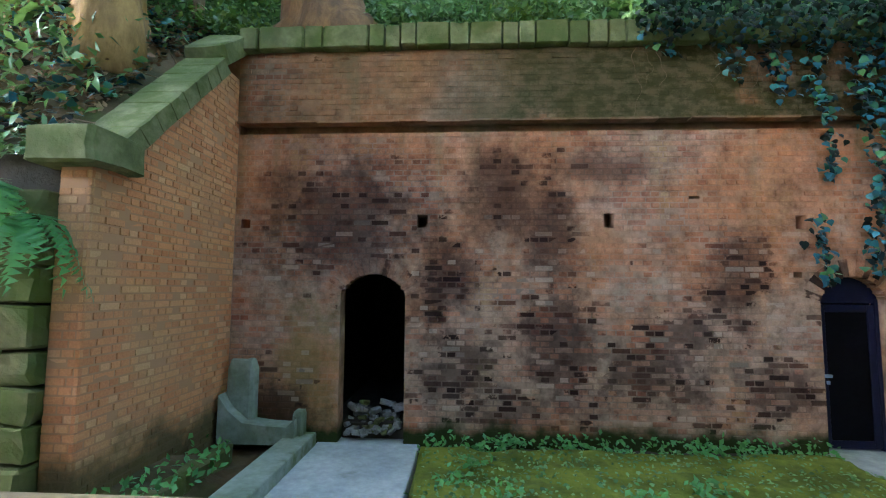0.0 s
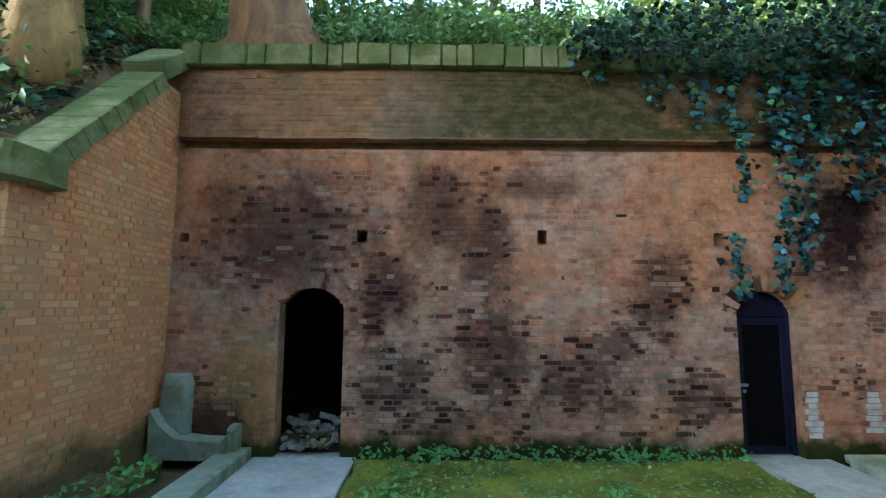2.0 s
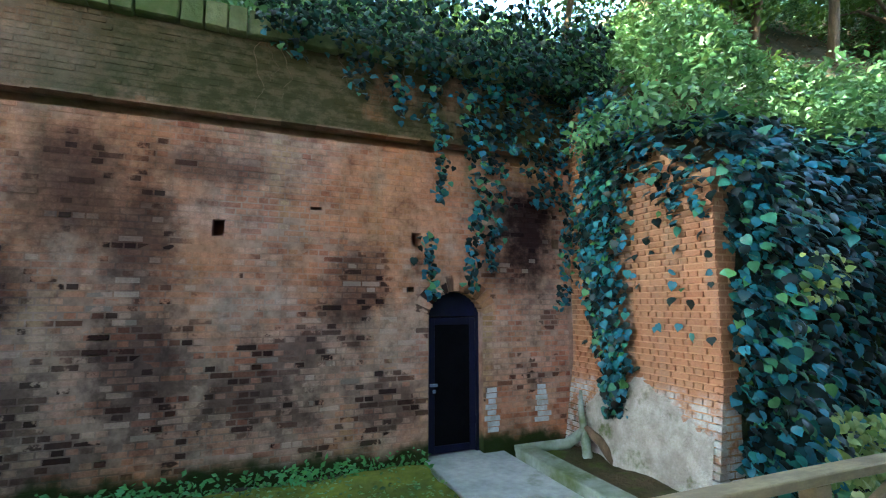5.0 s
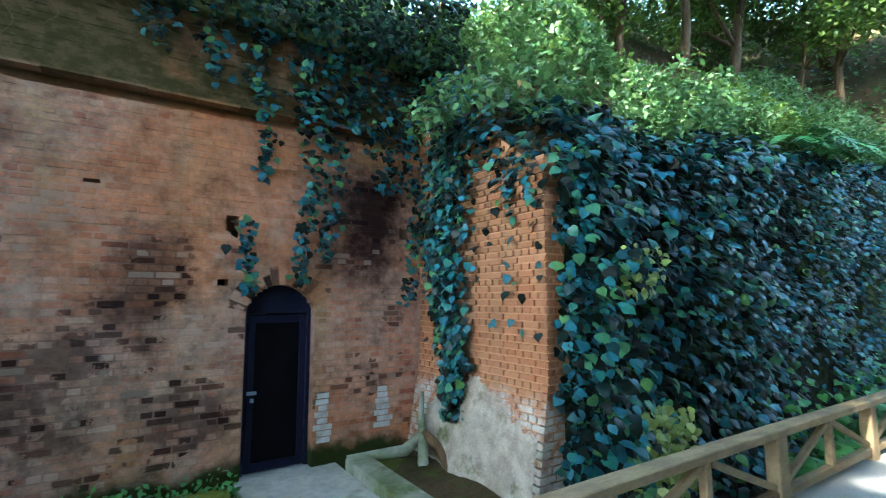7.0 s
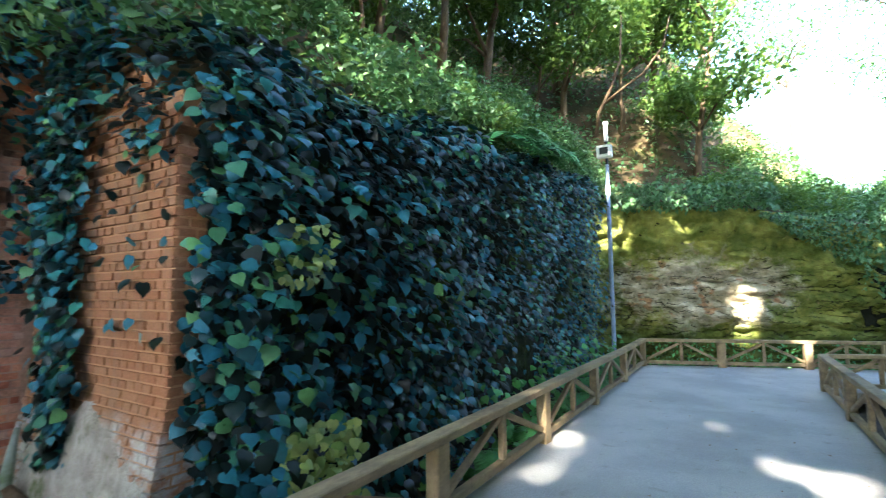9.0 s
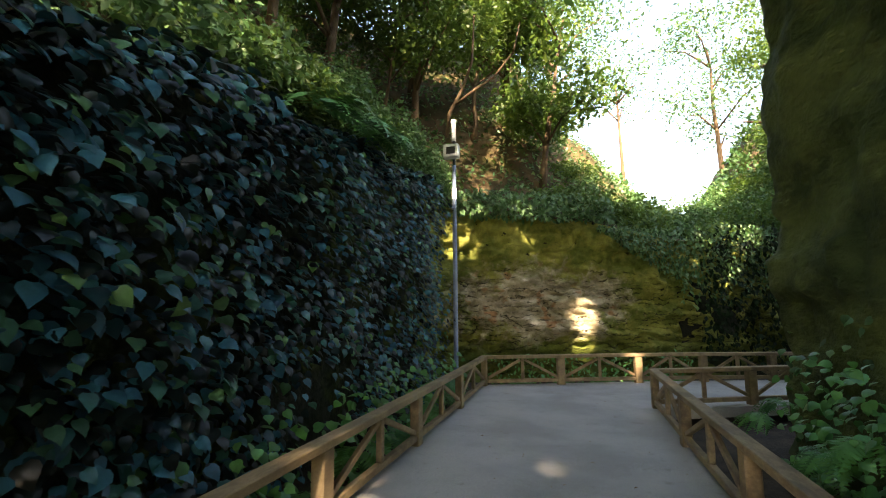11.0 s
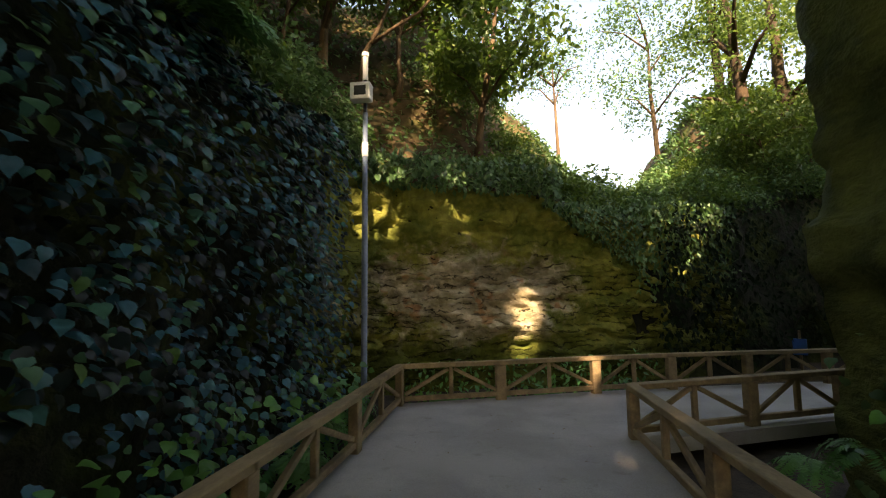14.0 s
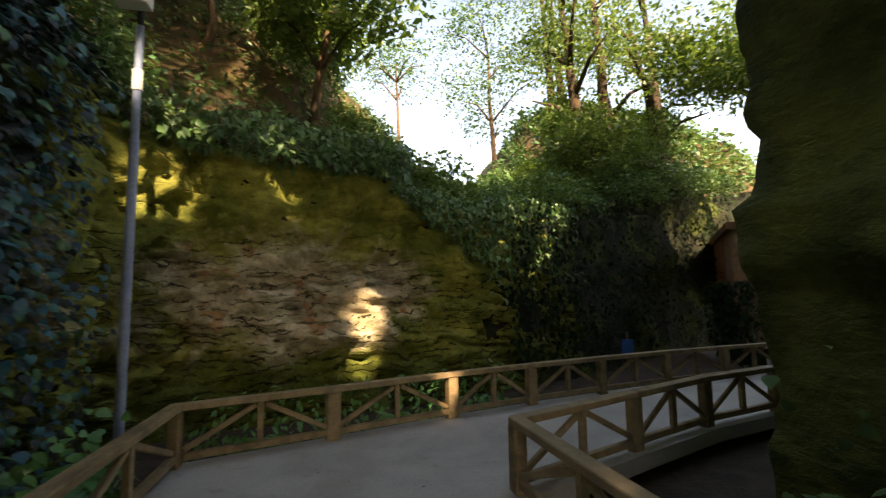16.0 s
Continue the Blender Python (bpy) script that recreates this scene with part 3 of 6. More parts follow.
def arch_ring(d, parent, seed):
    """Bricks on end round a door's head."""
    rng = random.Random(seed)
    hw, cx = (d["x1"] - d["x0"]) / 2, (d["x1"] + d["x0"]) / 2
    rise = d["top"] - d["spring"]
    R = (hw * hw + rise * rise) / (2 * rise)
    cz, a0 = d["top"] - R, math.asin(hw / R)
    n = 15
    V, F = [], []
    for k in range(n):
        t0, t1 = -a0 - 0.08 + (2 * a0 + 0.16) * (k + 0.07) / n, -a0 - 0.08 + (2 * a0 + 0.16) * (k + 0.93) / n
        o = 0.012 + rng.uniform(-0.003, 0.004)
        quad = [(cx + r * math.sin(t), cz + r * math.cos(t)) for r, t in ((R, t0), (R, t1), (R + 0.205, t1), (R + 0.205, t0))]
        b = len(V)
        V += [(x, W + 0.2, z) for x, z in quad] + [(x, W + 0.012 - o, z) for x, z in quad]
        F += [tuple(i + b for i in f) for f in BF]
    raw("arch_bricks", V, F, BRICK, parent, "ring of bricks on end over the doorway")


arch_ring(D1, wall_main, 1)
arch_ring(D2, wall_main, 2)


# chambers behind the doorways, their darkness put into a near-black colour
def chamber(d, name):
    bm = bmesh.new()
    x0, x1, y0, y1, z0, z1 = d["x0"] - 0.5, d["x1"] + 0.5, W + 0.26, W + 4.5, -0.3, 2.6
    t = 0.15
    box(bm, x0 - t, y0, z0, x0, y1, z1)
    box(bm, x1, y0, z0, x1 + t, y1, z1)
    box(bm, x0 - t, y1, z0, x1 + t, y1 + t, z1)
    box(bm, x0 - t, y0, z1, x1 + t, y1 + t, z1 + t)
    structure(part(name, bm, DARK), "chamber behind the arched doorway, coloured near-black as unlit", "chamber")


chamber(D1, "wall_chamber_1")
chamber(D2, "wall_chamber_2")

# coping stones along the parapet
rng = random.Random(8)
x = WX0 + 0.03
while x < WX1 + 0.4:
    w = rng.choice((0.2, 0.24, 0.3, 0.42, 0.6)) if x < 2 else rng.uniform(0.3, 0.5)
    bm = stone(w - 0.012, 0.62, 0.30, rng, 0.035, 2, 0.045)
    ob = part("coping_stone", bm, COPING, parapet)
    ob.location = (x + w / 2, W + 0.14 + rng.uniform(-0.02, 0.02), 4.845 + rng.uniform(-0.015, 0.015))
    x += w

# ---- wing walls ----
WY0 = 3.50


def wing_top(y):
    if y > 5.30:
        return 4.35
    if y < 3.72:
        return 2.62
    return 2.62 + (y - 3.72) * (4.17 - 2.62) / (5.30 - 3.72)


def wing_core(bm, xa, xb, top):
    ys = [WY0 + 0.012, 3.72, 4.1, 4.5, 4.9, 5.299, 5.301, W + 0.012]
    for a, b in zip(ys, ys[1:]):
        v = box(bm, xa, a, -0.35, xb, b, 1)
        for q in v[4:]:
            q.co.z = top(q.co.y + (0.0005 if q.co.y == a else -0.0005))


bm = bmesh.new()
wing_core(bm, -3.24, WX0 - 0.012, wing_top)
wing_left = structure(part("wall_wing_west", bm, MORTAR), "orange brick wing wall with a sloping mossy stone coping", "wall")
lay_bricks("wing_face_bricks", wing_left, lambda u, o, z: (WX0 - 0.012 + o, u, z), WY0, W - 0.002, -0.3, wing_top,
           lambda z: [(4.72, 4.85)] if 2.38 < z < 2.52 else ([(5.1, 5.19)] if 3.55 < z < 3.64 else []), WING, singles=lambda u, z: u < 4.9 and 0.4 < z < 1.6, turn=90, seed=6)
lay_bricks("wing_end_bricks", wing_left, lambda u, o, z: (u, WY0 + 0.012 - o, z), -3.24, WX0, -0.3, lambda u: 2.6, lambda z: [], WING, seed=7)
# coping: one long flat stone, then a run up the slope, then the level end
rng = random.Random(9)
ob = part("coping_stone", stone(0.56, 0.62, 0.30, rng, 0.05, 2, 0.07), COPING, wing_left)
ob.location = (-3.13, 3.64, 2.76)
n = 8
for k in range(n):
    y = 3.80 + (5.33 - 3.80) * (k + 0.5) / n
    ln = math.hypot(1.53, 1.50) / n
    ob = part("coping_stone", stone(0.50, ln + 0.005, 0.20, rng, 0.03, 2, 0.05), COPING, wing_left)
    ob.matrix_world = pose(-3.12, y - 0.06, 2.62 + (y - 3.72) * 0.981 + 0.10, 44.5, 0, 0)
ob = part("coping_stone", stone(0.52, 0.75, 0.24, rng, 0.05, 2, 0.06), COPING, wing_left)
ob.matrix_world = pose(-3.13, 5.50, 4.62, 38, 0, 0)

RX = 6.30


def rwing_top(y):
    return 3.05 if y < 3.8 else min(4.6, 3.05 + (y - 3.8) * 1.0)


def batter(z):
    return max(0.0, 0.95 - z) * 0.16


def rplace(u, o, z):
    return (RX + 0.012 - o - batter(z) * (1.0 if u > 3.5 else 0.6), u, z)


bm = bmesh.new()
wing_core(bm, RX + 0.022, RX + 0.65, rwing_top)
bm2 = bm
v = box(bm, RX + 0.02, WY0 + 0.08, -0.35, RX + 0.3, W + 0.01, 0.95)
for q in v:
    if q.co.x < RX + 0.1 and q.co.z < 0:
        q.co.x -= 0.20
wing_right = structure(part("wall_wing_east", bm2, MORTAR), "brick wing wall with whitewashed foot, overgrown by ivy", "wall")
lay_bricks("wing_face_bricks", wing_right, rplace, WY0, W - 0.002, -0.3, rwing_top, lambda z: [], WING, singles=lambda u, z: u < 4.6 and 1.0 < z < 2.4, turn=-90, seed=12)
lay_bricks("wing_end_bricks", wing_right, lambda u, o, z: (u - batter(z) * (0.6 if u < RX + 0.2 else 0.0), WY0 + 0.012 - o, z), RX - 0.005, RX + 0.65, -0.3, lambda u: 3.0, lambda z: [], WING, seed=13)
V, F, ny, nz = [], [], 44, 14
for i in range(ny + 1):
    y = 3.56 + 1.85 * i / ny
    top = 0.62 + 0.16 * math.sin(y * 3.1) + 0.22 * noise.noise(Vector((y * 2.3, 1, 4))) + 0.10 * noise.noise(Vector((y * 9, 2, 4)))
    for j in range(nz + 1):
        z = -0.3 + (top + 0.3) * j / nz
        V.append(rplace(y, (0.03 + 0.02 * noise.noise(Vector((y * 5, z * 5, 7)))) * (1 if j < nz else -0.6), z))
for i in range(ny):
    for j in range(nz):
        b = i * (nz + 1) + j
        F.append((b, b + 1, b + nz + 2, b + nz + 1))
raw("plaster", V, F, PLASTER, wing_right, "flaking grey-white lime plaster", True)


# ---- hillsides: sheets that rise behind the wall lines ----
NORTH = [(-16, 3.75, 2.5), (-8, 3.7, 2.45), (-3.45, 3.62, 2.78), (-3.4, 4.3, 3.35), (-3.4, 5.3, 4.35), (-3.3, 6.15, 4.85), (6.3, 6.15, 4.85), (6.42, 5.5, 4.45), (6.5, 3.56, 3.05),
         (11, 3.45, 3.5), (16.2, 3.5, 4.0), (17.6, 3.8, 4.1), (18.7, 2.9, 4.0), (19.4, 0, 3.75), (20.2, -2.4, 3.2), (21.6, -5.0, 3.4), (23.9, -8.4, 4.4), (25.4, -12.0, 5), (26.4, -19, 6)]
SOUTH = [(-16, -2.5, 6.0), (0, -2.4, 6.0), (9, -2.35, 6.0), (13.6, -2.35, 6.4), (14.7, -4.8, 7.0), (16.2, -8.0, 7.0), (17.6, -12, 7.0), (18.6, -19, 7)]


def nearest(line, X, Y):
    """Distance to a line, its height there, the nearest place, and the side (positive on the left of its run)."""
    best = np.full(X.shape, 1e9)
    H, QX, QY, S = (np.zeros(X.shape) for _ in range(4))
    WH, WS = np.zeros(X.shape), np.zeros(X.shape)
    for (ax, ay, az), (bx, by, bz) in zip(line, line[1:]):
        dx, dy = bx - ax, by - ay
        t = np.clip(((X - ax) * dx + (Y - ay) * dy) / (dx * dx + dy * dy), 0, 1)
        qx, qy = ax + t * dx, ay + t * dy
        d = np.hypot(X - qx, Y - qy)
        w = 1.0 / (d ** 3 + 1e-4)
        WH, WS = WH + w * (az + t * (bz - az)), WS + w
        # at shared corners the side is taken from the segment that faces the point
        side = dx * (Y - ay) - dy * (X - ax)
        side = side / np.hypot(dx, dy)
        upd = (d < best - 1e-6) | ((np.abs(d - best) <= 1e-6) & (np.abs(side) > np.abs(S)))
        best, H, QX, QY, S = (np.where(upd, new_, old) for new_, old in ((d, best), (az + t * (bz - az), H), (qx, QX), (qy, QY), (side, S)))
    return best, WH / WS, QX, QY, np.sign(S)


def slope_at(x, y):
    """Steepness of the north hillside, with a low saddle beyond the bend."""
    k = 0.74 + 0.42 * min(1.0, max(0.0, (x - 12) / 4)) * min(1.0, max(0.0, (y - 0.5) / 2.5))
    k += 0.35 * min(1.0, max(0.0, (-3.6 - x) / 1.5))
    saddle = math.exp(-((y + 2.8 + (x - 20) * 0.15) / 3.0) ** 2) if x > 19 else 0.0
    return k * (1 - 0.85 * saddle) * (1.15 if y < -8 else 1.0)


def hill(name, line, flip, x0, x1, y0, y1, step, steep, mat):
    xs, ys = np.arange(x0, x1, step), np.arange(y0, y1, step)
    X, Y = np.meshgrid(xs, ys)
    d, H, QX, QY, S = nearest(line, X, Y)
    sd = d * S * (-1 if flip else 1)
    Z = np.zeros(X.shape)
    for i in range(X.shape[0]):
        for j in range(X.shape[1]):
            s = max(0.0, sd[i, j])
            k = steep(X[i, j], Y[i, j])
            rise = k * min(s, 8.0) + 0.15 * k * max(0.0, s - 8.0)
            Z[i, j] = H[i, j] + rise + noise.noise(Vector((X[i, j] * 0.6, Y[i, j] * 0.6, 3))) * min(0.5, s * 0.25)
    near = sd < 0
    X, Y = np.where(near, QX, X), np.where(near, QY, Y)
    keep = sd > -step * 1.5
    V = np.stack([X, Y, Z], -1).reshape(-1, 3)
    nx = X.shape[1]
    F = []
    for i in range(X.shape[0] - 1):
        for j in range(nx - 1):
            if keep[i, j] and keep[i, j + 1] and keep[i + 1, j] and keep[i + 1, j + 1] and max(sd[i, j], sd[i, j + 1], sd[i + 1, j], sd[i + 1, j + 1]) > 0:
                F.append((i * nx + j, i * nx + j + 1, (i + 1) * nx + j + 1, (i + 1) * nx + j))
    ob = raw(name, V.tolist(), F, mat, smooth=True)
    me = ob.data
    bm = bmesh.new()
    bm.from_mesh(me)
    bmesh.ops.delete(bm, geom=[v for v in bm.verts if not v.link_faces], context="VERTS")
    bmesh.ops.remove_doubles(bm, verts=bm.verts[:], dist=0.004)
    bm.to_mesh(me)
    bm.free()
    return ob


def hill_z(x, y):
    d, H, QX, QY, S = nearest(NORTH, np.array([x]), np.array([y]))
    s = max(0.0, float(d[0] * S[0]))
    return float(H[0]) + slope_at(x, y) * min(s, 8.0) + 0.15 * slope_at(x, y) * max(0.0, s - 8.0) + noise.noise(Vector((x * 0.6, y * 0.6, 3))) * min(0.5, s * 0.25)


structure(hill("ground_hillside", NORTH, False, -16, 44, -18, 26, 0.4, slope_at, BANK), "wooded earth hillside rising above the walls", "hillside")
structure(hill("ground_cliff_top", SOUTH, True, -16, 27, -26, 0, 0.5, lambda x, y: 0.5, BANK), "wooded ground above the dark cliff", "hillside")


def face(name, line, z0, mat, depth, step, label, seed, lean=0.1, zstep=None, crack=0.0, top_extra=0.05, ledge=0.0):
    """A rock face along a line, with its relief in the mesh."""
    pts = []
    for (ax, ay, az), (bx, by, bz) in zip(line, line[1:]):
        n = max(1, round(math.hypot(bx - ax, by - ay) / step))
        pts += [(ax + (bx - ax) * k / n, ay + (by - ay) * k / n, az + (bz - az) * k / n) for k in range(n)]
    pts.append(line[-1])
    rows = round(6 / (zstep or step))
    V, F = [], []
    for k, (x, y, zt) in enumerate(pts):
        a, b = pts[max(0, k - 1)], pts[min(len(pts) - 1, k + 1)]
        t = Vector((b[0] - a[0], b[1] - a[1], 0)).normalized()
        out = Vector((t.y, -t.x, 0))
        for r in range(rows + 1):
            z = z0 + (zt + top_extra - z0) * r / rows
            p = Vector((x, y, z))
            q = p + Vector((seed, 0, 0))
            o = noise.fractal(q * 0.7, 0.8, 2.1, 5) * depth
            if crack:
                bed = noise.noise(Vector((q.x * 0.9, q.y * 0.9, q.z * 2.6 + noise.noise(q * 1.7) * 0.8)))
                gap = noise.noise(Vector((q.x * 0.8 + 7, q.y * 0.8, q.z * 1.3)))
                o -= crack * max(0.0, 0.10 - abs(bed)) * 9 * max(0.0, min(1.0, 0.35 + gap * 2))
                o += crack * 0.8 * noise.noise(Vector((q.x * 1.8, q.y * 1.8, q.z * 2.6)))
                o += crack * 0.5 * noise.noise(Vector((q.x * 5, q.y * 5, q.z * 6)))
            if ledge:
                bed = math.floor(z / 0.55 + 0.25 * noise.noise(Vector((k * step * 0.4, 3, 1))))
                o += ledge * noise.noise(Vector((math.floor(k * step / 1.1 + 0.5 * (bed % 2)) * 3.7 + 0.3, bed * 5.3 + 0.4, 2.5)))
            fade = min(1.0, (rows - r) / 3)
            V.append(p + out * (o * fade + lean * (1 - r / rows)))
    m = rows + 1
    for k in range(len(pts) - 1):
        for r in range(rows):
            F.append((k * m + r, (k + 1) * m + r, (k + 1) * m + r + 1, k * m + r + 1))
    return structure(raw(name, [tuple(v) for v in V], F, mat, smooth=True), label, "rock face")


face("wall_rock", [(15.2, 3.75, 3.9)] + NORTH[10:16], -0.4, ROCK, 0.22, 0.09, "mossy cut sandstone face with bedding cracks", 3.0, 0.25, 0.06, 0.32)
face("wall_rock_far", [(20.4, -2.2, 3.2)] + NORTH[15:], -0.4, CLIFF, 0.5, 0.3, "rock face beside the bending path, coloured dark for deep shade", 9.0, 0.3, 0.3)
face("wall_cliff", [(x, y, z) for x, y, z in SOUTH][::-1], -0.4, CLIFF_MOSS, 0.16, 0.16, "tall dark mossy cliff along the path", 5.0, 0.15, 0.09, 0.05, ledge=0.12)
# Dark cliff colour stands in for shaded gaps behind the ivy.
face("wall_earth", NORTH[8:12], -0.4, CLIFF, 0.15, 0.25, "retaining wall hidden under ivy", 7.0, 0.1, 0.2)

# mossy block wall beside the west wing
rng = random.Random(21)
bm = bmesh.new()
box(bm, -16, 3.60, -0.4, -3.22, 4.1, 2.74)
block_wall = structure(part("wall_blocks", bm, SOIL), "old retaining wall of large mossy stone blocks", "wall")
z = -0.3
while z < 2.4:
    h = rng.uniform(0.27, 0.4)
    x = -3.25
    while x > -9:
        w = rng.uniform(0.35, 0.75)
        ob = part("stone", stone(w - 0.02, 0.4, h - 0.02, rng, 0.10, 3, 0.06), BLOCK, block_wall)
        ob.location = (x - w / 2, 3.60 + rng.uniform(-0.05, 0.04), z + h / 2)
        x -= w
    z += h

# ---- ground, paths, deck ----
bm = bmesh.new()
bmesh.ops.create_grid(bm, x_segments=40, y_segments=40, size=300)
for v in bm.verts:
    v.co.z = -0.34
structure(part("ground", bm, SOIL), "dark damp soil floor of the cutting", "ground")


def bumpy(name, x0, y0, x1, y1, zf, mat, step, label, category, thick=0.25, rag=0.0):
    """A soft bed of ground with rounded sides."""
    nx, ny = max(2, round((x1 - x0) / step)), max(2, round((y1 - y0) / step))
    V, F = [], []
    for i in range(nx + 1):
        for j in range(ny + 1):
            x, y = x0 + (x1 - x0) * i / nx, y0 + (y1 - y0) * j / ny
            e = min(i, nx - i, j, ny - j)
            z = zf(x, y) + noise.noise(Vector((x * 2, y * 2, 1))) * 0.045 + noise.noise(Vector((x * 7, y * 7, 5))) * 0.03
            if e == 0:
                z -= thick
            if e <= 1 and rag:
                x += noise.noise(Vector((x * 1.5, y * 1.5, 9))) * rag
                y += noise.noise(Vector((x * 1.5, y * 1.5, 19))) * rag
            V.append((x, y, z))
    for i in range(nx):
        for j in range(ny):
            F.append((i * (ny + 1) + j, (i + 1) * (ny + 1) + j, (i + 1) * (ny + 1) + j + 1, i * (ny + 1) + j + 1))
    return structure(raw(name, V, F, mat, smooth=True), label, category)


bumpy("ground_moss_bed", -0.58, 2.6, 4.05, 5.55, lambda x, y: -0.13 - 0.06 * max(0, (4.2 - y)), MOSS, 0.07, "raised bed of yellow-green moss", "moss", rag=0.08)
bumpy("ground_gutter", -0.7, 5.5, 4.1, W + 0.02, lambda x, y: -0.22, SOIL, 0.08, "dark wet strip at the wall's foot", "ground")
bumpy("ground_east_bed", 5.4, 3.2, 6.4, W + 0.02, lambda x, y: -0.17, THIN_MOSS, 0.07, "patch of thin moss and soil", "moss", rag=0.05)
bumpy("ground_west_bed", -2.35, 3.0, -1.85, 5.4, lambda x, y: -0.25, SOIL, 0.08, "sunken dark soil bed with fallen petals", "ground")
bumpy("ground_west_bank", -3.2, 2.6, -2.35, W, lambda x, y: -0.28 + 0.5 * max(0.0, (-2.45 - x)) * min(1.0, max(0.1, (5.6 - y))), BANK, 0.08, "sloping mossy earth at the wing wall's foot", "ground", rag=0.05)
bumpy("ground_ivy_bank", 6.5, 2.4, 17.5, 3.7, lambda x, y: -0.3 + 0.12 * (y - 2.4), SOIL, 0.15, "dark soil bank under the ivy", "ground")


def slab(name, x0, y0, x1, y1, z0, z1, mat, label, category, skew=0.0):
    bm = bmesh.new()
    v = box(bm, x0, y0, z0, x1, y1, z1)
    for q in v:
        if q.co.y == y0:
            q.co.x += skew
    bevel(bm, 0.012)
    return structure(part(name, bm, mat), label, category)


slab("path_slab_west", -1.84, 2.4, -0.58, W + 0.5, -0.4, -0.21, CONCRETE, "pale concrete path to the open doorway", "path", 0.12)
slab("path_slab_east", 4.1, 2.4, 5.2, W + 0.5, -0.4, -0.20, CONCRETE, "pale concrete path to the gated doorway", "path", -0.1)
slab("kerb_west", -2.15, 2.8, -1.82, W - 0.06, -0.4, -0.07, OLD_CONCRETE, "mossy concrete kerb beside the path", "kerb", 0.45)
slab("kerb_east", 5.2, 2.4, 5.48, W - 0.25, -0.4, -0.09, OLD_CONCRETE, "worn concrete kerb beside the path", "kerb", 0.25)

FAR = [(16.1, 2.2), (16.62, 0.69), (17.2, -0.87), (17.62, -2.2), (18.0, -3.6), (18.35, -5.1), (18.62, -6.6), (18.85, -8.2)]
RET = [(14.7, -0.82), (15.36, -2.38), (15.92, -3.75), (16.3, -5.2), (16.55, -6.8)]


DECK_DROP = 0.05


def deck_z(x):
    """The deck falls a little towards the bend."""
    return 0.11 * min(1.0, max(0.0, (14 - x) / 8)) - DECK_DROP


bm = bmesh.new()
for xa, xb in ((-16, 6), (6, 14)):
    v = box(bm, xa, -0.95, -0.16, xb, 2.32, 0)
    for q in v:
        q.co.z += deck_z(q.co.x)
outline = [(14, 2.32), (16.16, 2.32)] + [(x + 0.12, y + 0.04) for x, y in FAR[1:]] + [(19.3, -14), (16.9, -14)] + [(x - 0.1, y - 0.1) for x, y in RET[::-1]] + [(14, -0.95)]
bot = [bm.verts.new((x, y, -0.16 - DECK_DROP)) for x, y in outline]
topv = [bm.verts.new((x, y, -DECK_DROP)) for x, y in outline]
bm.faces.new(topv)
bm.faces.new(bot[::-1])
for k in range(len(outline)):
    j = (k + 1) % len(outline)
    bm.faces.new((bot[k], bot[j], topv[j], topv[k]))
bmesh.ops.remove_doubles(bm, verts=bm.verts[:], dist=0.001)
structure(part("floor_deck", bm, DECK), "smooth grey boardwalk surface with faint joints", "deck")
bm = bmesh.new()
for k in range(-7, 9):
    for y in (-0.7, 2.1):
        box(bm, k * 2.15 - 1.15, y - 0.08, -0.45, k * 2.15 - 0.99, y + 0.08, -0.16)
structure(part("deck_supports", bm, WOOD), "short timber supports under the deck", "supports")


# ---- timber fences ----
def fence(name, pts, label, ends=(True, True), mids=True):
    ob = empty(name, pose(pts[0][0], pts[0][1], 0), label, "fence")
    inv = ob.matrix_world.inverted()
    rng = random.Random(len(pts))

    def beam(pn, a, b, w, h, over=0.0, bev=0.008):
        a, b = Vector(a) + Vector((0, 0, deck_z(a[0]))), Vector(b) + Vector((0, 0, deck_z(b[0])))
        d = b - a
        ln = d.length
        m = inv @ Matrix.Translation(a) @ d.to_track_quat("X", "Z").to_matrix().to_4x4()
        bm = bmesh.new()
        box(bm, -over, -w / 2, -h / 2, ln + over, w / 2, h / 2)
        bevel(bm, bev)
        o = part(pn, bm, WOOD, ob)
        o.matrix_basis = m

    for k, (x, y) in enumerate(pts):
        a, b = pts[max(0, k - 1)], pts[min(len(pts) - 1, k + 1)]
        turn = math.degrees(math.atan2(b[1] - a[1], b[0] - a[0]))
        if (k == 0 and not ends[0]) or (k == len(pts) - 1 and not ends[1]):
            continue
        bm = bmesh.new()
        box(bm, -0.08, -0.055, -0.02, 0.08, 0.055, 0.54)
        bevel(bm, 0.012)
        o = part("post", bm, WOOD, ob)
        o.matrix_basis = inv @ pose(x, y, deck_z(x), 0, 0, turn + rng.uniform(-2, 2))
    for (ax, ay), (bx, by) in zip(pts, pts[1:]):
        mx, my = (ax + bx) / 2, (ay + by) / 2
        ux, uy = (bx - ax), (by - ay)
        ln = math.hypot(ux, uy)
        ux, uy = ux / ln, uy / ln
        beam("top_rail", (ax, ay, 0.57), (bx, by, 0.57), 0.135, 0.065, 0.028)
        beam("bottom_rail", (ax + ux * 0.07, ay + uy * 0.07, 0.09), (bx - ux * 0.07, by - uy * 0.07, 0.09), 0.07, 0.07)
        beam("middle_post", (mx, my, 0.125), (mx, my, 0.536), 0.06, 0.075)
        beam("brace", (ax + ux * 0.08, ay + uy * 0.08, 0.15), (mx - ux * 0.05, my - uy * 0.05, 0.505), 0.05, 0.055)
        beam("brace", (bx - ux * 0.08, by - uy * 0.08, 0.15), (mx + ux * 0.05, my + uy * 0.05, 0.505), 0.05, 0.055)
    return ob


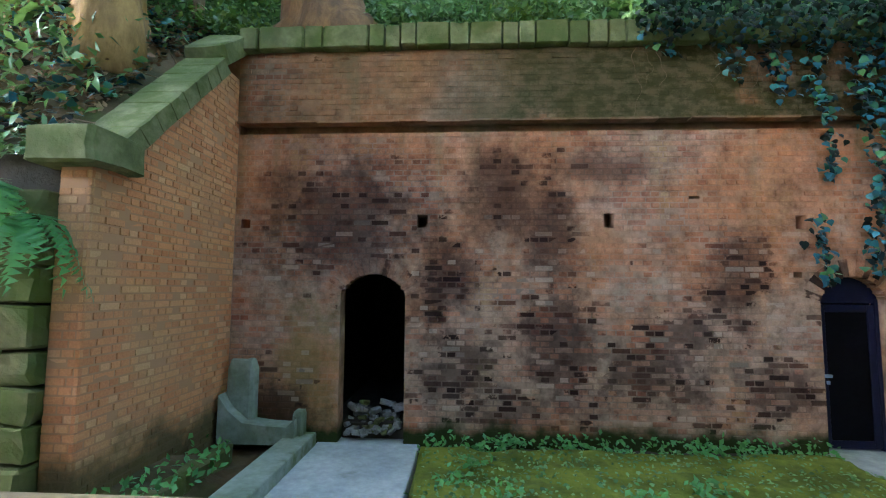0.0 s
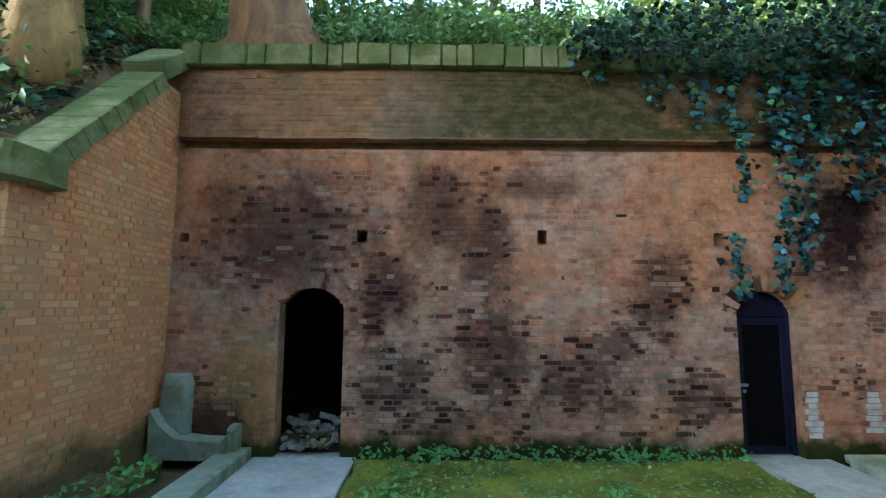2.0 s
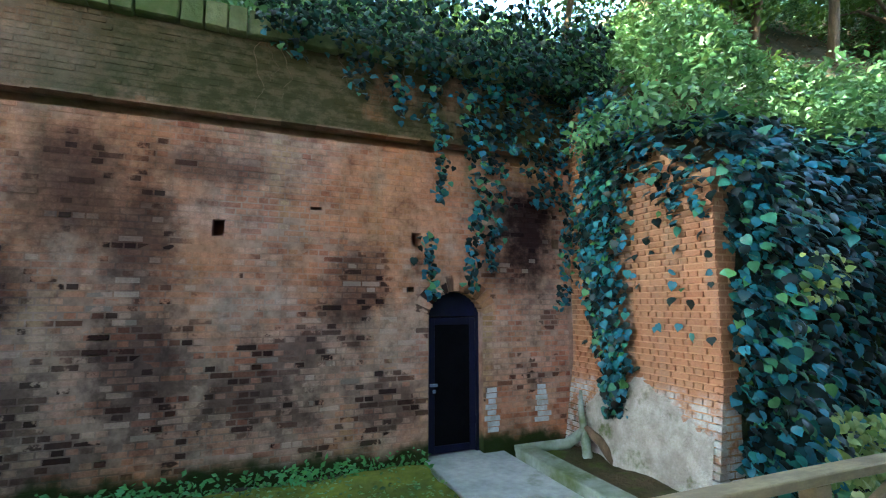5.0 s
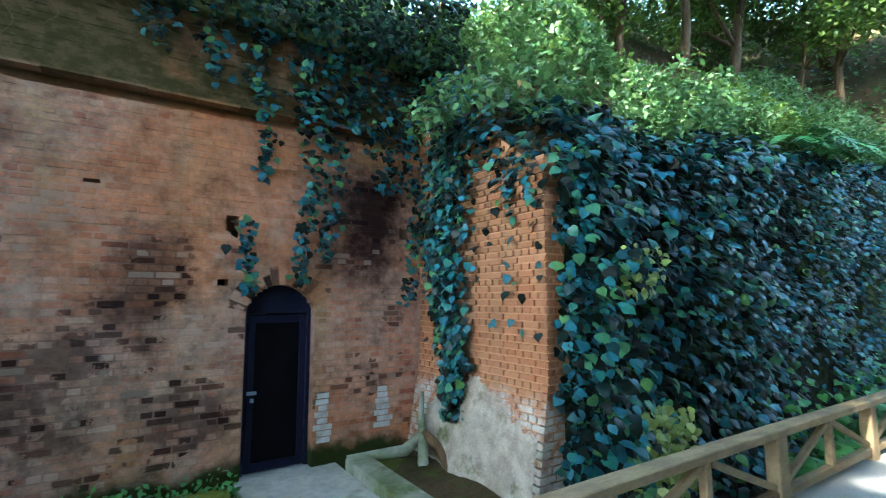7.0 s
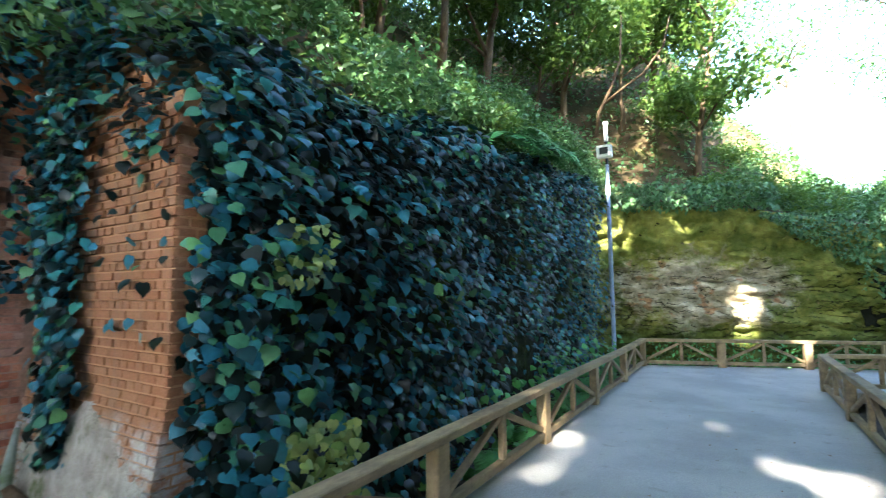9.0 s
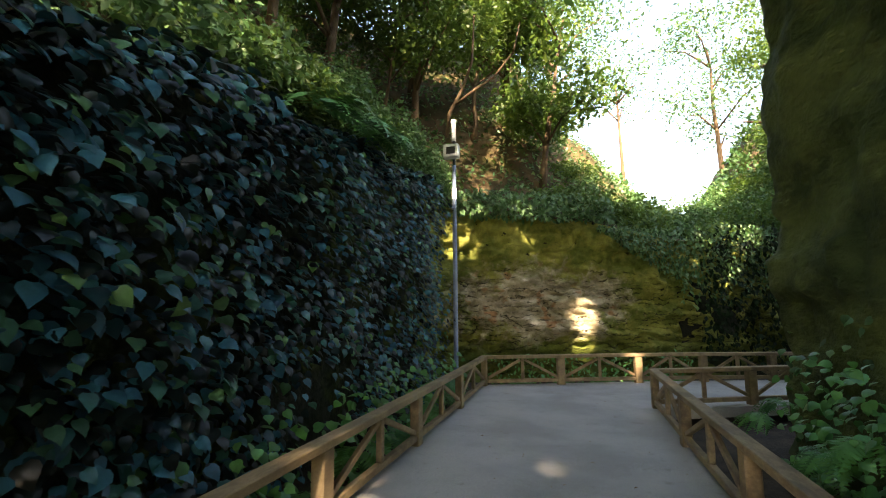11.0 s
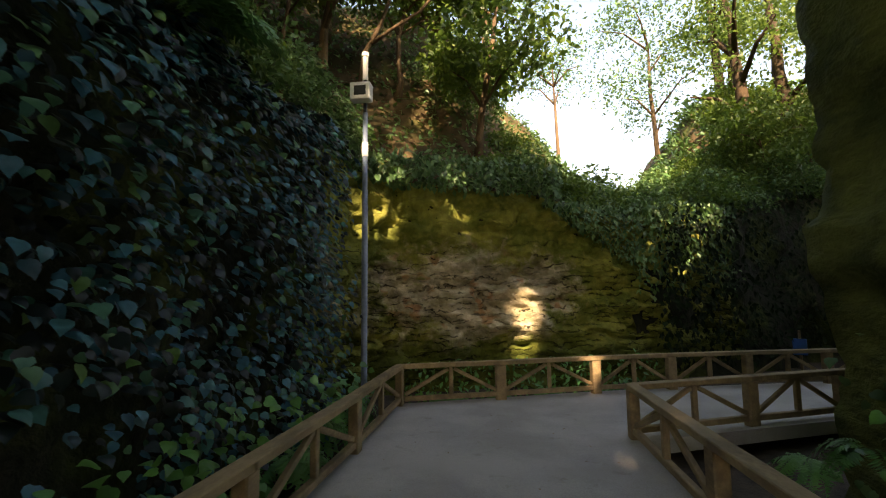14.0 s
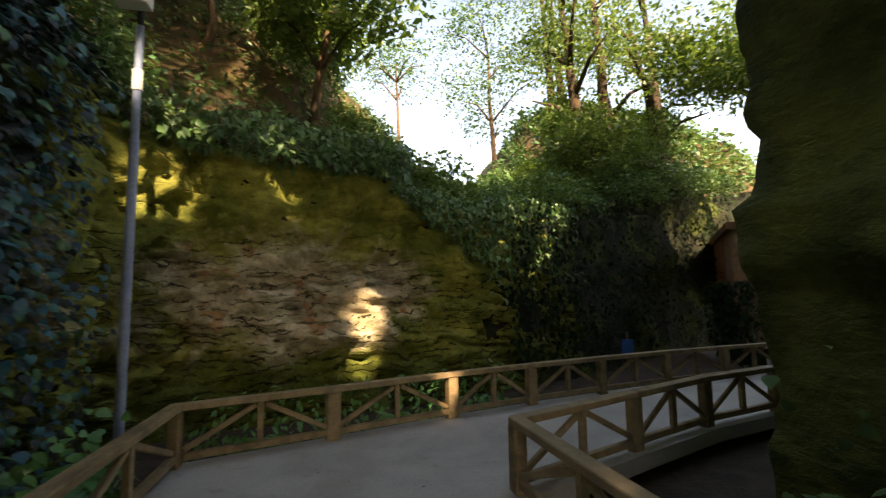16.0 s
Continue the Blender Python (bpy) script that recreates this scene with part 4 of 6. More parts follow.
fence("timber_fence", [(16.1 - 2.15 * k, 2.2) for k in range(12)], "low weathered timber fence with braced bays along the deck")
fence("timber_fence", FAR, "low weathered timber fence curving round the bend", ends=(False, True))
fence("timber_fence", [(14.7 - 2.15 * k, -0.82) for k in range(12)], "low weathered timber fence with braced bays beside the cliff")
fence("timber_fence", RET, "low weathered timber fence following the path's bend", ends=(False, True))
# ---- the open doorway's rubble, the gate, the remains in the corner ----
rng = random.Random(31)
for k in range(46):
    sx = rng.uniform(0.07, 0.15)
    ob = part("rubble_stone", stone(sx, sx * rng.uniform(0.6, 0.9), sx * rng.uniform(0.4, 0.7), rng, 0.2), rng.choice((RUBBLE, RUBBLE, RUBBLE, BLOCK)))
    f = (k % 23) / 23
    y = W + 0.04 + 0.45 * rng.random()
    z = -0.2 + 0.09 + 0.28 * (y - W - 0.04) / 0.45 * (1 if k > 22 else 0.5)
    ob.matrix_world = pose(D1["x0"] + 0.08 + 0.66 * f, y, z, rng.uniform(-25, 25), rng.uniform(-25, 25), rng.uniform(0, 180))
    tagged(ob, "broken grey stone heaped in the open doorway", "stone", "rubble in the doorway")
bm = bmesh.new()
box(bm, D1["x0"] + 0.01, W + 0.2, -0.3, D1["x1"] - 0.01, W + 0.9, -0.02)
structure(part("floor_sill", bm, SOIL), "earth sill under the rubble", "sill")
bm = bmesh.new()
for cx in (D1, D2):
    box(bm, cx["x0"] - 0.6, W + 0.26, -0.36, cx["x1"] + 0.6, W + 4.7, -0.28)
structure(part("floor_chamber", bm, DARK), "floor of the chambers, coloured near-black as unlit", "floor")


def iron_gate(d):
    ob = empty("iron_gate", pose(d["x0"], W + 0.16, -0.2), "dark blue iron gate with arched frame, standing in the doorway", "gate")
    w, inv = d["x1"] - d["x0"], 0.2
    for x in (0.0, w - 0.05):
        bm = bmesh.new()
        box(bm, x + 0.004, -0.03, 0, x + 0.046, 0.03, d["spring"] + inv)
        part("frame_post", bevel(bm, 0.004), IRON, ob)
    bm = bmesh.new()
    xs = [0.01 + (w - 0.02) * k / 12 for k in range(13)]
    for a, b in zip(xs, xs[1:]):
        za, zb = (arch_z(d, d["x0"] + q) + inv - 0.006 for q in (a, b))
        v = box(bm, a, -0.02, d["spring"] + inv - 0.05, b, 0.02, za)
        for q in v[4:]:
            q.co.z = za if abs(q.co.x - a) < 1e-6 else zb
    bmesh.ops.remove_doubles(bm, verts=bm.verts[:], dist=0.0005)
    part("arched_head_panel", bm, IRON, ob)
    leaf_z1 = d["spring"] + inv - 0.07
    for x in (0.055, w - 0.055 - 0.075):
        bm = bmesh.new()
        box(bm, x, -0.025, 0.02, x + 0.075, 0.015, leaf_z1)
        part("stile", bevel(bm, 0.004), IRON, ob)
    for z0, z1 in ((0.02, 0.11), (leaf_z1 - 0.09, leaf_z1)):
        bm = bmesh.new()
        box(bm, 0.13, -0.02, z0, w - 0.13, 0.012, z1)
        part("rail", bevel(bm, 0.004), IRON, ob)
    # Near-black sheet added here makes the whole opening uniformly black.
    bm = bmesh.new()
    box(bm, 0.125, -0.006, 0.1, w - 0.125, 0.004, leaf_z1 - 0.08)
    part("door_panel", bm, PANEL, ob, "dull black sheet filling the gate's leaf")
    bm = bmesh.new()
    box(bm, 0.06, -0.055, 0.84, 0.16, -0.025, 0.875)
    box(bm, 0.10, -0.045, 0.76, 0.135, -0.025, 0.80)
    part("latch", bevel(bm, 0.004), POLE, ob, "worn bright steel latch")
    for z in (0.35, 1.45):
        bm = bmesh.new()
        tube(bm, [(w - 0.05, -0.035, z), (w - 0.05, -0.035, z + 0.1)], [0.014, 0.014], 8)
        part("hinge", bm, IRON, ob)
    return ob


iron_gate(D2)
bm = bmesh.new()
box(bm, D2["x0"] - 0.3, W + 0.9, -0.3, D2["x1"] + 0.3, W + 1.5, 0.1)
tagged(part("low_step", bevel(bm, 0.02), DARK), "low concrete step inside the gated chamber, coloured near-black as unlit", "step")

# remains of a concrete basin in the corner
rng = random.Random(41)
ob = empty("broken_basin", pose(-2.5, W - 0.25, -0.1), "broken grey-green concrete basin in the wall's corner", "basin")
bm = stone(0.33, 0.16, 0.92, rng, 0.05)
bmesh.ops.translate(bm, verts=bm.verts, vec=(-0.24, 0.15, 0.42))
part("back_slab", bm, OLD_CONCRETE, ob)
bm = bmesh.new()
prof = [(-0.42, 0.50), (-0.3, 0.33), (-0.12, 0.19), (0.15, 0.16), (0.40, 0.15), (0.50, 0.24)]
for (xa, za), (xb, zb) in zip(prof, prof[1:]):
    v = box(bm, xa, -0.08, -0.05, xb, 0.2, za)
    for q in v[4:]:
        q.co.z = za if abs(q.co.x - xa) < 1e-6 else zb
bmesh.ops.remove_doubles(bm, verts=bm.verts[:], dist=0.001)
part("front_lip", bm, OLD_CONCRETE, ob)
bm = stone(0.12, 0.2, 0.4, rng, 0.06)
bmesh.ops.translate(bm, verts=bm.verts, vec=(0.5, 0.1, 0.1))
part("end_block", bm, OLD_CONCRETE, ob)
for k in range(5):
    ob = part("edging_stone", stone(0.16, 0.44, 0.24, rng, 0.12), BLOCK)
    ob.matrix_world = pose(-2.66, 3.3 + 0.42 * k, -0.17, 0, 0, rng.uniform(-5, 5))
    tagged(ob, "rough mossy edging stone at the bed's side", "stone", "edging stones")
for k in range(16):
    ob = leaves("fallen_petal", [(0, 0, 0)], [(0, 0, 1)], [(1, 0, 0)], [0.06], LEAF_SHAPE, WHITE)
    ob.matrix_world = pose(rng.uniform(-2.3, -1.95), rng.uniform(3.6, 5.2), -0.235, rng.uniform(-15, 15), rng.uniform(-15, 15), rng.uniform(0, 360))
    tagged(ob, "pale fallen petal on the dark soil", "petal", "fallen petals")


# whitewash patches
def patch(name, x0, z0, x1, z1, parent):
    bm = bmesh.new()
    r = random.Random(int(x0 * 100))
    z = z0
    while z < z1:
        a, b = x0 + r.uniform(-0.03, 0.04), x1 + r.uniform(-0.05, 0.03)
        box(bm, a, W - 0.012, z, b, W + 0.02, z + 0.058)
        z += 0.0705
    part(name, bm, WASH, parent, "flaking white paint on the bricks")


WASH = plain("whitewash", (0.62, 0.64, 0.66), (0.42, 0.40, 0.38), 9.0, 0.9)
patch("white_paint", 4.94, 0.05, 5.10, 0.55, wall_main)
patch("white_paint", 5.68, 0.12, 5.88, 0.60, wall_main)

# root stump in the east corner
ob = empty("tree_root", pose(6.02, 5.25, -0.2), "grey-green bare tree root grown against the wall's corner", "tree root")
bm = bmesh.new()
tube(bm, [(0.12, 0.2, 0.75), (0.06, 0.12, 0.5), (0.0, 0.0, 0.3), (-0.06, -0.12, 0.1), (-0.1, -0.2, -0.05)], [0.02, 0.04, 0.05, 0.06, 0.07], 9)
part("main_root", bm, OLD_CONCRETE, ob, smooth=True)
bm = bmesh.new()
tube(bm, [(0.0, 0.0, 0.3), (-0.15, 0.15, 0.12), (-0.45, 0.3, 0.08), (-0.75, 0.42, 0.05)], [0.06, 0.07, 0.06, 0.05], 9)
part("side_root", bm, OLD_CONCRETE, ob, smooth=True)
bm = bmesh.new()
tube(bm, [(0.02, 0.0, 0.33), (0.1, -0.2, 0.2), (0.14, -0.4, 0.0)], [0.05, 0.06, 0.07], 9)
part("side_root", bm, BARK, ob, smooth=True)

# ---- lamp pole with its floodlight ----
ob = empty("lamp_pole", pose(16.85, 2.98, -0.3), "blue-grey steel pole with white bands and a floodlight", "lamp pole")
for nm, z0, z1, r, mat in (("lower_tube", 0, 3.75, 0.052, POLE), ("upper_tube", 3.75, 5.15, 0.045, POLE), ("band", 4.35, 4.6, 0.058, WHITE), ("neck", 5.15, 5.75, 0.035, BLACK), ("top_tube", 5.75, 6.25, 0.05, WHITE), ("cap", 6.2, 6.27, 0.065, WHITE)):
    bm = bmesh.new()
    tube(bm, [(0, 0, z0), (0, 0, z1)], [r, r], 14)
    part(nm, bm, mat, ob, smooth=False)
fl = bmesh.new()
box(fl, -0.34, -0.18, 5.27, -0.12, 0.18, 5.58)
head = part("lamp_head", bevel(fl, 0.03, 2), WHITE, ob, "white floodlight housing")
bm = bmesh.new()
box(bm, -0.346, -0.11, 5.34, -0.335, 0.10, 5.51)
part("lens", bm, BLACK, head, "dark glass lens")
bm = bmesh.new()
box(bm, -0.13, -0.03, 5.38, 0.0, 0.03, 5.44)
part("bracket", bm, POLE, ob)

# ---- stumps above the wall ----
rng = random.Random(51)


def stump(name, x, y, z0, pts, radii, flare, label, mat, lean_cut):
    bm = bmesh.new()
    n = 36
    rings = tube(bm, pts, radii, n, True)
    for k, ring in enumerate(rings):
        c = Vector(pts[k])
        for j, v in enumerate(ring):
            d = v.co - c
            f = 1 + 0.10 * math.sin(5 * 2 * math.pi * j / n + k * 0.3) + (flare if k < 2 else 0.0) * max(0, math.sin(3 * 2 * math.pi * j / n))
            v.co = c + d * f + noise.noise_vector(v.co * 3) * 0.03
            if k == len(rings) - 1:
                v.co.z += lean_cut * d.x / radii[k]
    ob = part(name, bm, mat, smooth=True)
    ob.data.materials.append(CUTWOOD)
    ob.data.polygons[len(ob.data.polygons) - 1].use_smooth = False
    ob.data.polygons[len(ob.data.polygons) - 1].material_index = 1
    ob.location = (x, y, z0)
    return tagged(ob, label, "tree stump")


stump("tree_stump", -4.1, 4.95, hill_z(-4.1, 4.95) - 0.08, [(0, 0, -0.6), (0, 0, 0.12), (0.0, 0, 0.45), (0, 0, 0.9), (0, 0, 1.22)], [0.48, 0.38, 0.31, 0.27, 0.28], 0.15, "tall pale peeled tree stump standing behind the sloping coping", PALEBARK, 0.06)
stump("tree_stump", -2.15, 6.75, hill_z(-2.15, 6.75) - 0.1, [(0.1, 0, -0.6), (0.05, 0, 0.15), (0.0, 0, 0.5), (-0.1, 0, 0.95), (-0.15, 0, 1.25)], [0.95, 0.75, 0.62, 0.56, 0.52], 0.35, "broad sawn tree stump with spreading roots above the wall", STUMPBARK, -0.32)
bm = bmesh.new()
tube(bm, [(-3.9, 6.2, 4.7), (-3.92, 6.3, 5.6), (-4.0, 6.5, 7.5), (-4.3, 6.9, 10)], [0.10, 0.085, 0.07, 0.05], 10)
tagged(part("thin_trunk", bm, BARK, smooth=True), "thin grey tree trunk on the bank", "tree trunk")


# ---- leaves ----
def jit(n, s=1.0):
    return RNG.normal(0, s, (n, 3))


def stuff(ob, label, category):
    return tagged(ob, label, category, kind="stuff")


def ivy_top(x):
    return 3.2 + 0.09 * np.maximum(0, x - 6.9) + 0.12 * np.sin(x * 2.1)


# ivy curtain on the retaining wall
n = 10500
X = RNG.uniform(6.42, 16.3, n)
Z = -0.25 + RNG.random(n) * (ivy_top(X) + 0.25)
bare = (np.abs(X - 11.4) < 0.7) & (Z < 1.0)
thin = np.sin(X * 3.1 + Z * 0.8) * 0.5 + np.sin(X * 7.3 - Z * 1.7) * 0.4
sparse = (X > 9.3) & (Z < 1.9 + 0.4 * np.sin(X * 1.7))
keep = (~bare | (RNG.random(n) < 0.12)) & (~sparse | (RNG.random(n) < 0.8)) & (RNG.random(n) < 0.86 + 0.25 * thin)
X, Z = X[keep], Z[keep]
n = len(X)
bulge = 0.10 * np.sin(X * 2.3) + 0.08 * np.sin(Z * 3 + X)
Y = 3.38 - 0.06 - bulge - RNG.random(n) * 0.46 + 0.04 * np.minimum(1, Z)
N = np.stack([RNG.normal(-0.15, 0.4, n), -0.95 + RNG.normal(0, 0.25, n), RNG.normal(0.8, 0.45, n)], -1)
T = np.stack([RNG.normal(0, 0.4, n), RNG.normal(-0.5, 0.2, n), -0.9 * np.ones(n)], -1)
near = (X < 8.6) & (Z > 0.3) & (Z < 2.4)
idx = np.flatnonzero(near)[:300]
mask = np.ones(n, bool)
mask[idx] = False
S = RNG.uniform(0.075, 0.15, n) * np.interp(X, [8.5, 12.0], [1.0, 0.84])
ivy = empty("ivy_curtain", pose(9.5, 3.3, -0.25), "dense dark green ivy hanging over the retaining wall", "ivy")
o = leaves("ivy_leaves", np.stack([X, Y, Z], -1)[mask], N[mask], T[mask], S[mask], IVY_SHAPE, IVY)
o.parent, o.matrix_parent_inverse = ivy, ivy.matrix_world.inverted()
o["kind"] = "stuff"
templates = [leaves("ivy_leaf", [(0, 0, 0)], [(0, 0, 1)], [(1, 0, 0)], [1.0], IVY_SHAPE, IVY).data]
bpy.data.objects.remove(bpy.data.objects["ivy_leaf"])
for i in idx:
    nn = Vector(N[i]).normalized()
    tt = Vector(T[i])
    tt = (tt - nn * tt.dot(nn)).normalized()
    m = Matrix((tt, nn.cross(tt), nn)).transposed().to_4x4()
    o = new("ivy_leaf", templates[0])
    o.parent = ivy
    o.matrix_parent_inverse = ivy.matrix_world.inverted()
    o.matrix_basis = Matrix.Translation((X[i], Y[i], Z[i])) @ m @ Matrix.Scale(float(S[i]), 4)


def patch_leaves(name, fn, n, size, shape, mat, label, category, nrm, nj=0.45, tip=(0, 0, -1), tj=0.4):
    P = np.array([fn() for _ in range(n)])
    N = np.array(nrm)[None, :] + jit(n, nj)
    T = np.array(tip)[None, :] + jit(n, tj)
    return stuff(leaves(name, P, N, T, RNG.uniform(size[0], size[1], n), shape, mat), label, category)


U = PYR.uniform
# ivy on top of the curtain, folding back on to the bank
def over():
    x = U(6.4, 16.6)
    s = U(0, 1)
    return (x, 3.15 + 1.3 * s, float(ivy_top(np.array([x]))[0]) + 0.05 + 0.55 * s + U(-0.15, 0.15))


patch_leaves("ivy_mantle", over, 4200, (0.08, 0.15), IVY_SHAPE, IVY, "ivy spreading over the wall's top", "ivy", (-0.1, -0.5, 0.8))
# pale clump at the foot
patch_leaves("pale_ivy", lambda: (U(6.75, 7.35), U(2.74, 3.0), U(0.02, 0.72)), 300, (0.05, 0.10), IVY_SHAPE, IVY_PALE, "cream and green variegated ivy clump", "ivy", (-0.3, -0.9, 0.4))
patch_leaves("pale_ivy", lambda: (U(6.7, 7.15), U(2.78, 3.0), U(1.7, 2.15)), 60, (0.05, 0.09), IVY_SHAPE, IVY_PALE, "cream and green variegated ivy clump", "ivy", (-0.3, -0.9, 0.4))


# ivy on the east wing: a thick hanging rope of it and a loose scatter
def rope():
    z = 0.35 + 4.0 * U(0, 1) ** 0.8
    w = 0.10 + 0.10 * z
    y = 4.95 - 0.10 * math.sin(z * 2) + PYR.gauss(0, w * 0.55)
    return (6.22 - abs(PYR.gauss(0, 0.07)), min(5.6, max(3.6, y)), z)


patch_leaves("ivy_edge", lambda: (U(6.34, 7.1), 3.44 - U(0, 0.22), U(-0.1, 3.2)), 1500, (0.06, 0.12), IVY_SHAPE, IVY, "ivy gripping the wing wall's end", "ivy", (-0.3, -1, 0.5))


def wing_top_cover():
    y = U(3.45, 5.75)
    return (U(6.05, 6.9), y, rwing_top(y) + U(-0.45, 0.25))


def wing_scatter():
    y = U(3.5, 4.6)
    return (6.26, y, 0.9 + 2.3 * U(0, 1) ** 0.6)


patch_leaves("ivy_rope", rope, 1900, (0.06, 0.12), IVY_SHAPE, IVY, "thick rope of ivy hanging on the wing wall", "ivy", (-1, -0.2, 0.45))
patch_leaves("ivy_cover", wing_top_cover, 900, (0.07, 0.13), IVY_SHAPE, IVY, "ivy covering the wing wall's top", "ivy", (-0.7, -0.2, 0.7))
patch_leaves("ivy_scatter", wing_scatter, 45, (0.06, 0.12), IVY_SHAPE, IVY, "scattered ivy leaves on the brick", "ivy", (-1, -0.2, 0.4))


# vines hanging down the long wall
def vine(cx, w, z0, z1):
    def f():
        s = U(0, 1) ** 1.2
        z = z1 - (z1 - z0) * s
        return (cx + 0.07 * math.sin(z * 3 + cx) + PYR.gauss(0, w * (1.1 - 0.7 * s)), W - 0.09 - U(0, 0.12), z)
    return f


for cx, w, z0, z1, n in ((4.16, 0.07, 1.75, 2.55, 70), (4.20, 0.10, 3.0, 5.0, 170), (4.75, 0.10, 1.85, 5.0, 330), (5.0, 0.12, 2.1, 5.0, 260), (5.75, 0.22, 3.0, 5.0, 240), (6.1, 0.12, 1.6, 4.8, 260), (3.75, 0.14, 3.95, 5.0, 80), (3.2, 0.12, 4.2, 5.0, 60), (2.5, 0.2, 4.5, 5.0, 60), (5.35, 0.12, 3.7, 5.0, 150)):
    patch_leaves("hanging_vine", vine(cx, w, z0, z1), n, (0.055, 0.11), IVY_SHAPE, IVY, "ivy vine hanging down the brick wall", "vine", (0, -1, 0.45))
for cx, z0 in ((2.05, 3.75), (2.35, 4.0), (3.0, 4.05), (3.45, 3.85), (2.2, 4.15), (3.8, 3.8)):
    bm = bmesh.new()
    pts = [(cx + 0.05 * math.sin(k * 0.45 + cx) + 0.02 * math.sin(k * 1.1), W - 0.12 - 0.02 * math.sin(k * 0.3), 4.75 - (4.75 - z0) * k / 20) for k in range(21)]
    tube(bm, pts, [0.005 - 0.0002 * k for k in range(21)], 5)
    tagged(part("dry_root", bm, BARK), "thin dry root hanging over the parapet", "root")


# overgrowth along the coping's eastern half
def brow():
    x = 6.6 - 4.6 * U(0, 1) ** 1.5
    return (x, U(5.05, 6.6), 4.85 + U(-0.25, 0.75) * min(1, (x - 1.6) / 2))


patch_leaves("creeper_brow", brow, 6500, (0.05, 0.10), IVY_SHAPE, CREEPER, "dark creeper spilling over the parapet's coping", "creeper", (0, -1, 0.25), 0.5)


# shrubs and ground cover on the hillside
def on_hill(x, y, up):
    return (x, y, hill_z(x, y) + up)


def clump(cx, cy, r, h):
    base = hill_z(cx, cy)

    def f():
        a, q = U(0, 2 * math.pi), math.sqrt(U(0, 1))
        d = r * q
        return (cx + d * math.cos(a), cy + d * math.sin(a), base + h * (1 - q * q * 0.7) * U(0.15, 1.0) + U(-0.1, 0.1))
    return f


rng = random.Random(77)
spots = []
for k in range(170):
    x = rng.uniform(-9, 19)
    y0 = 6.7 if -3.6 < x < 6.4 else (4.0 if x > 6.4 else 4.6)
    spots.append((x, y0 + 6.5 * rng.random() ** 1.6, rng.uniform(0.5, 1.1), rng.uniform(0.5, 1.5)))
for k in range(60):
    s = rng.random()
    spots.append((19.4 + 4.5 * s + 5 * rng.random() ** 1.4, 2 - 13 * s + rng.uniform(-1, 1), rng.uniform(0.6, 1.2), rng.uniform(0.5, 1.6)))
for k in range(34):
    x = -9 + 0.5 * k + rng.uniform(-0.2, 0.2)
    spots.append((x, (8.9 if x > -3.6 else 7.0) + rng.uniform(-0.4, 0.6), rng.uniform(0.7, 1.0), rng.uniform(1.1, 1.7)))
for k in range(22):
    spots.append((-8.5 + 0.24 * k + rng.uniform(-0.3, 0.3), 5.7 + 2.2 * rng.random(), rng.uniform(0.6, 0.95), rng.uniform(0.9, 1.6)))
for k in range(30):
    spots.append((6.6 + 0.27 * k, 4.4 + 2.8 * rng.random(), rng.uniform(0.55, 0.9), rng.uniform(0.6, 1.1)))
for x, y, r, h in spots:
    if x < 4 and y < 8 and rng.random() < 0.55:
        h *= 0.35
    if 12 < x < 18 and y > 5.2 and y < 8.5 and rng.random() < 0.8:
        continue
    if math.hypot(x + 4.1, y - 4.9) < 1.2 or math.hypot(x + 2.15, y - 6.75) < 1.4:
        continue
    patch_leaves("shrub", clump(x, y, r, h), int(800 * r * r + 250), (0.07, 0.16), LEAF_SHAPE, rng.choice((SHRUB, SHRUB, SHRUB, CANOPY)), "leafy green shrub on the wooded bank", "shrub", (0, -0.3, 0.8), 0.7, (0, 0, -0.2), 1.0)


def hill_points(n, x0, x1, y0, y1, dmin, dmax, up):
    """Random places on the hillside, at most dmax behind its edge."""
    X, Y = RNG.uniform(x0, x1, n * 6), RNG.uniform(y0, y1, n * 6)
    d, H, QX, QY, S = nearest(NORTH, X, Y)
    ok = np.flatnonzero((S > 0) & (d > dmin) & (d < dmax))[:n]
    out = []
    for i in ok:
        x, y, s = float(X[i]), float(Y[i]), float(d[i])
        k = slope_at(x, y)
        out.append((x, y, float(H[i]) + k * min(s, 8.0) + 0.15 * k * max(0.0, s - 8.0) + noise.noise(Vector((x * 0.6, y * 0.6, 3))) * min(0.5, s * 0.25) + 0.02 + up * RNG.random() ** 2))
    return np.array(out)


def sheet_leaves(name, P, size, mat, label, category):
    n = len(P)
    return stuff(leaves(name, P, np.array([(-0.3, -0.3, 0.8)]) + jit(n, 0.55), jit(n, 1.0), RNG.uniform(size[0], size[1], n), LEAF_SHAPE, mat), label, category)


bank = hill_points(20000, 7, 31, -15, 12, 0.05, 12, 0.5)
bare = ((bank[:, 0] - 15.6) / 3.2) ** 2 + ((bank[:, 1] - 7.0) / 2.2) ** 2 < 1 + 0.5 * np.sin(bank[:, 0] * 3 + bank[:, 1] * 2)
sheet_leaves("undergrowth", bank[~bare], (0.11, 0.24), SHRUB, "low leafy undergrowth on the bank", "undergrowth")
sheet_leaves("undergrowth", hill_points(9000, 22, 35, -18, -2, 0.3, 13, 0.7), (0.2, 0.42), SHRUB, "sunlit undergrowth beyond the bend", "undergrowth")
west = hill_points(9000, -10, -3.45, 3.7, 12, 0.1, 8, 0.4)
sheet_leaves("undergrowth", west[:6500], (0.08, 0.2), SHRUB, "bright leafy undergrowth behind the wing wall", "undergrowth")
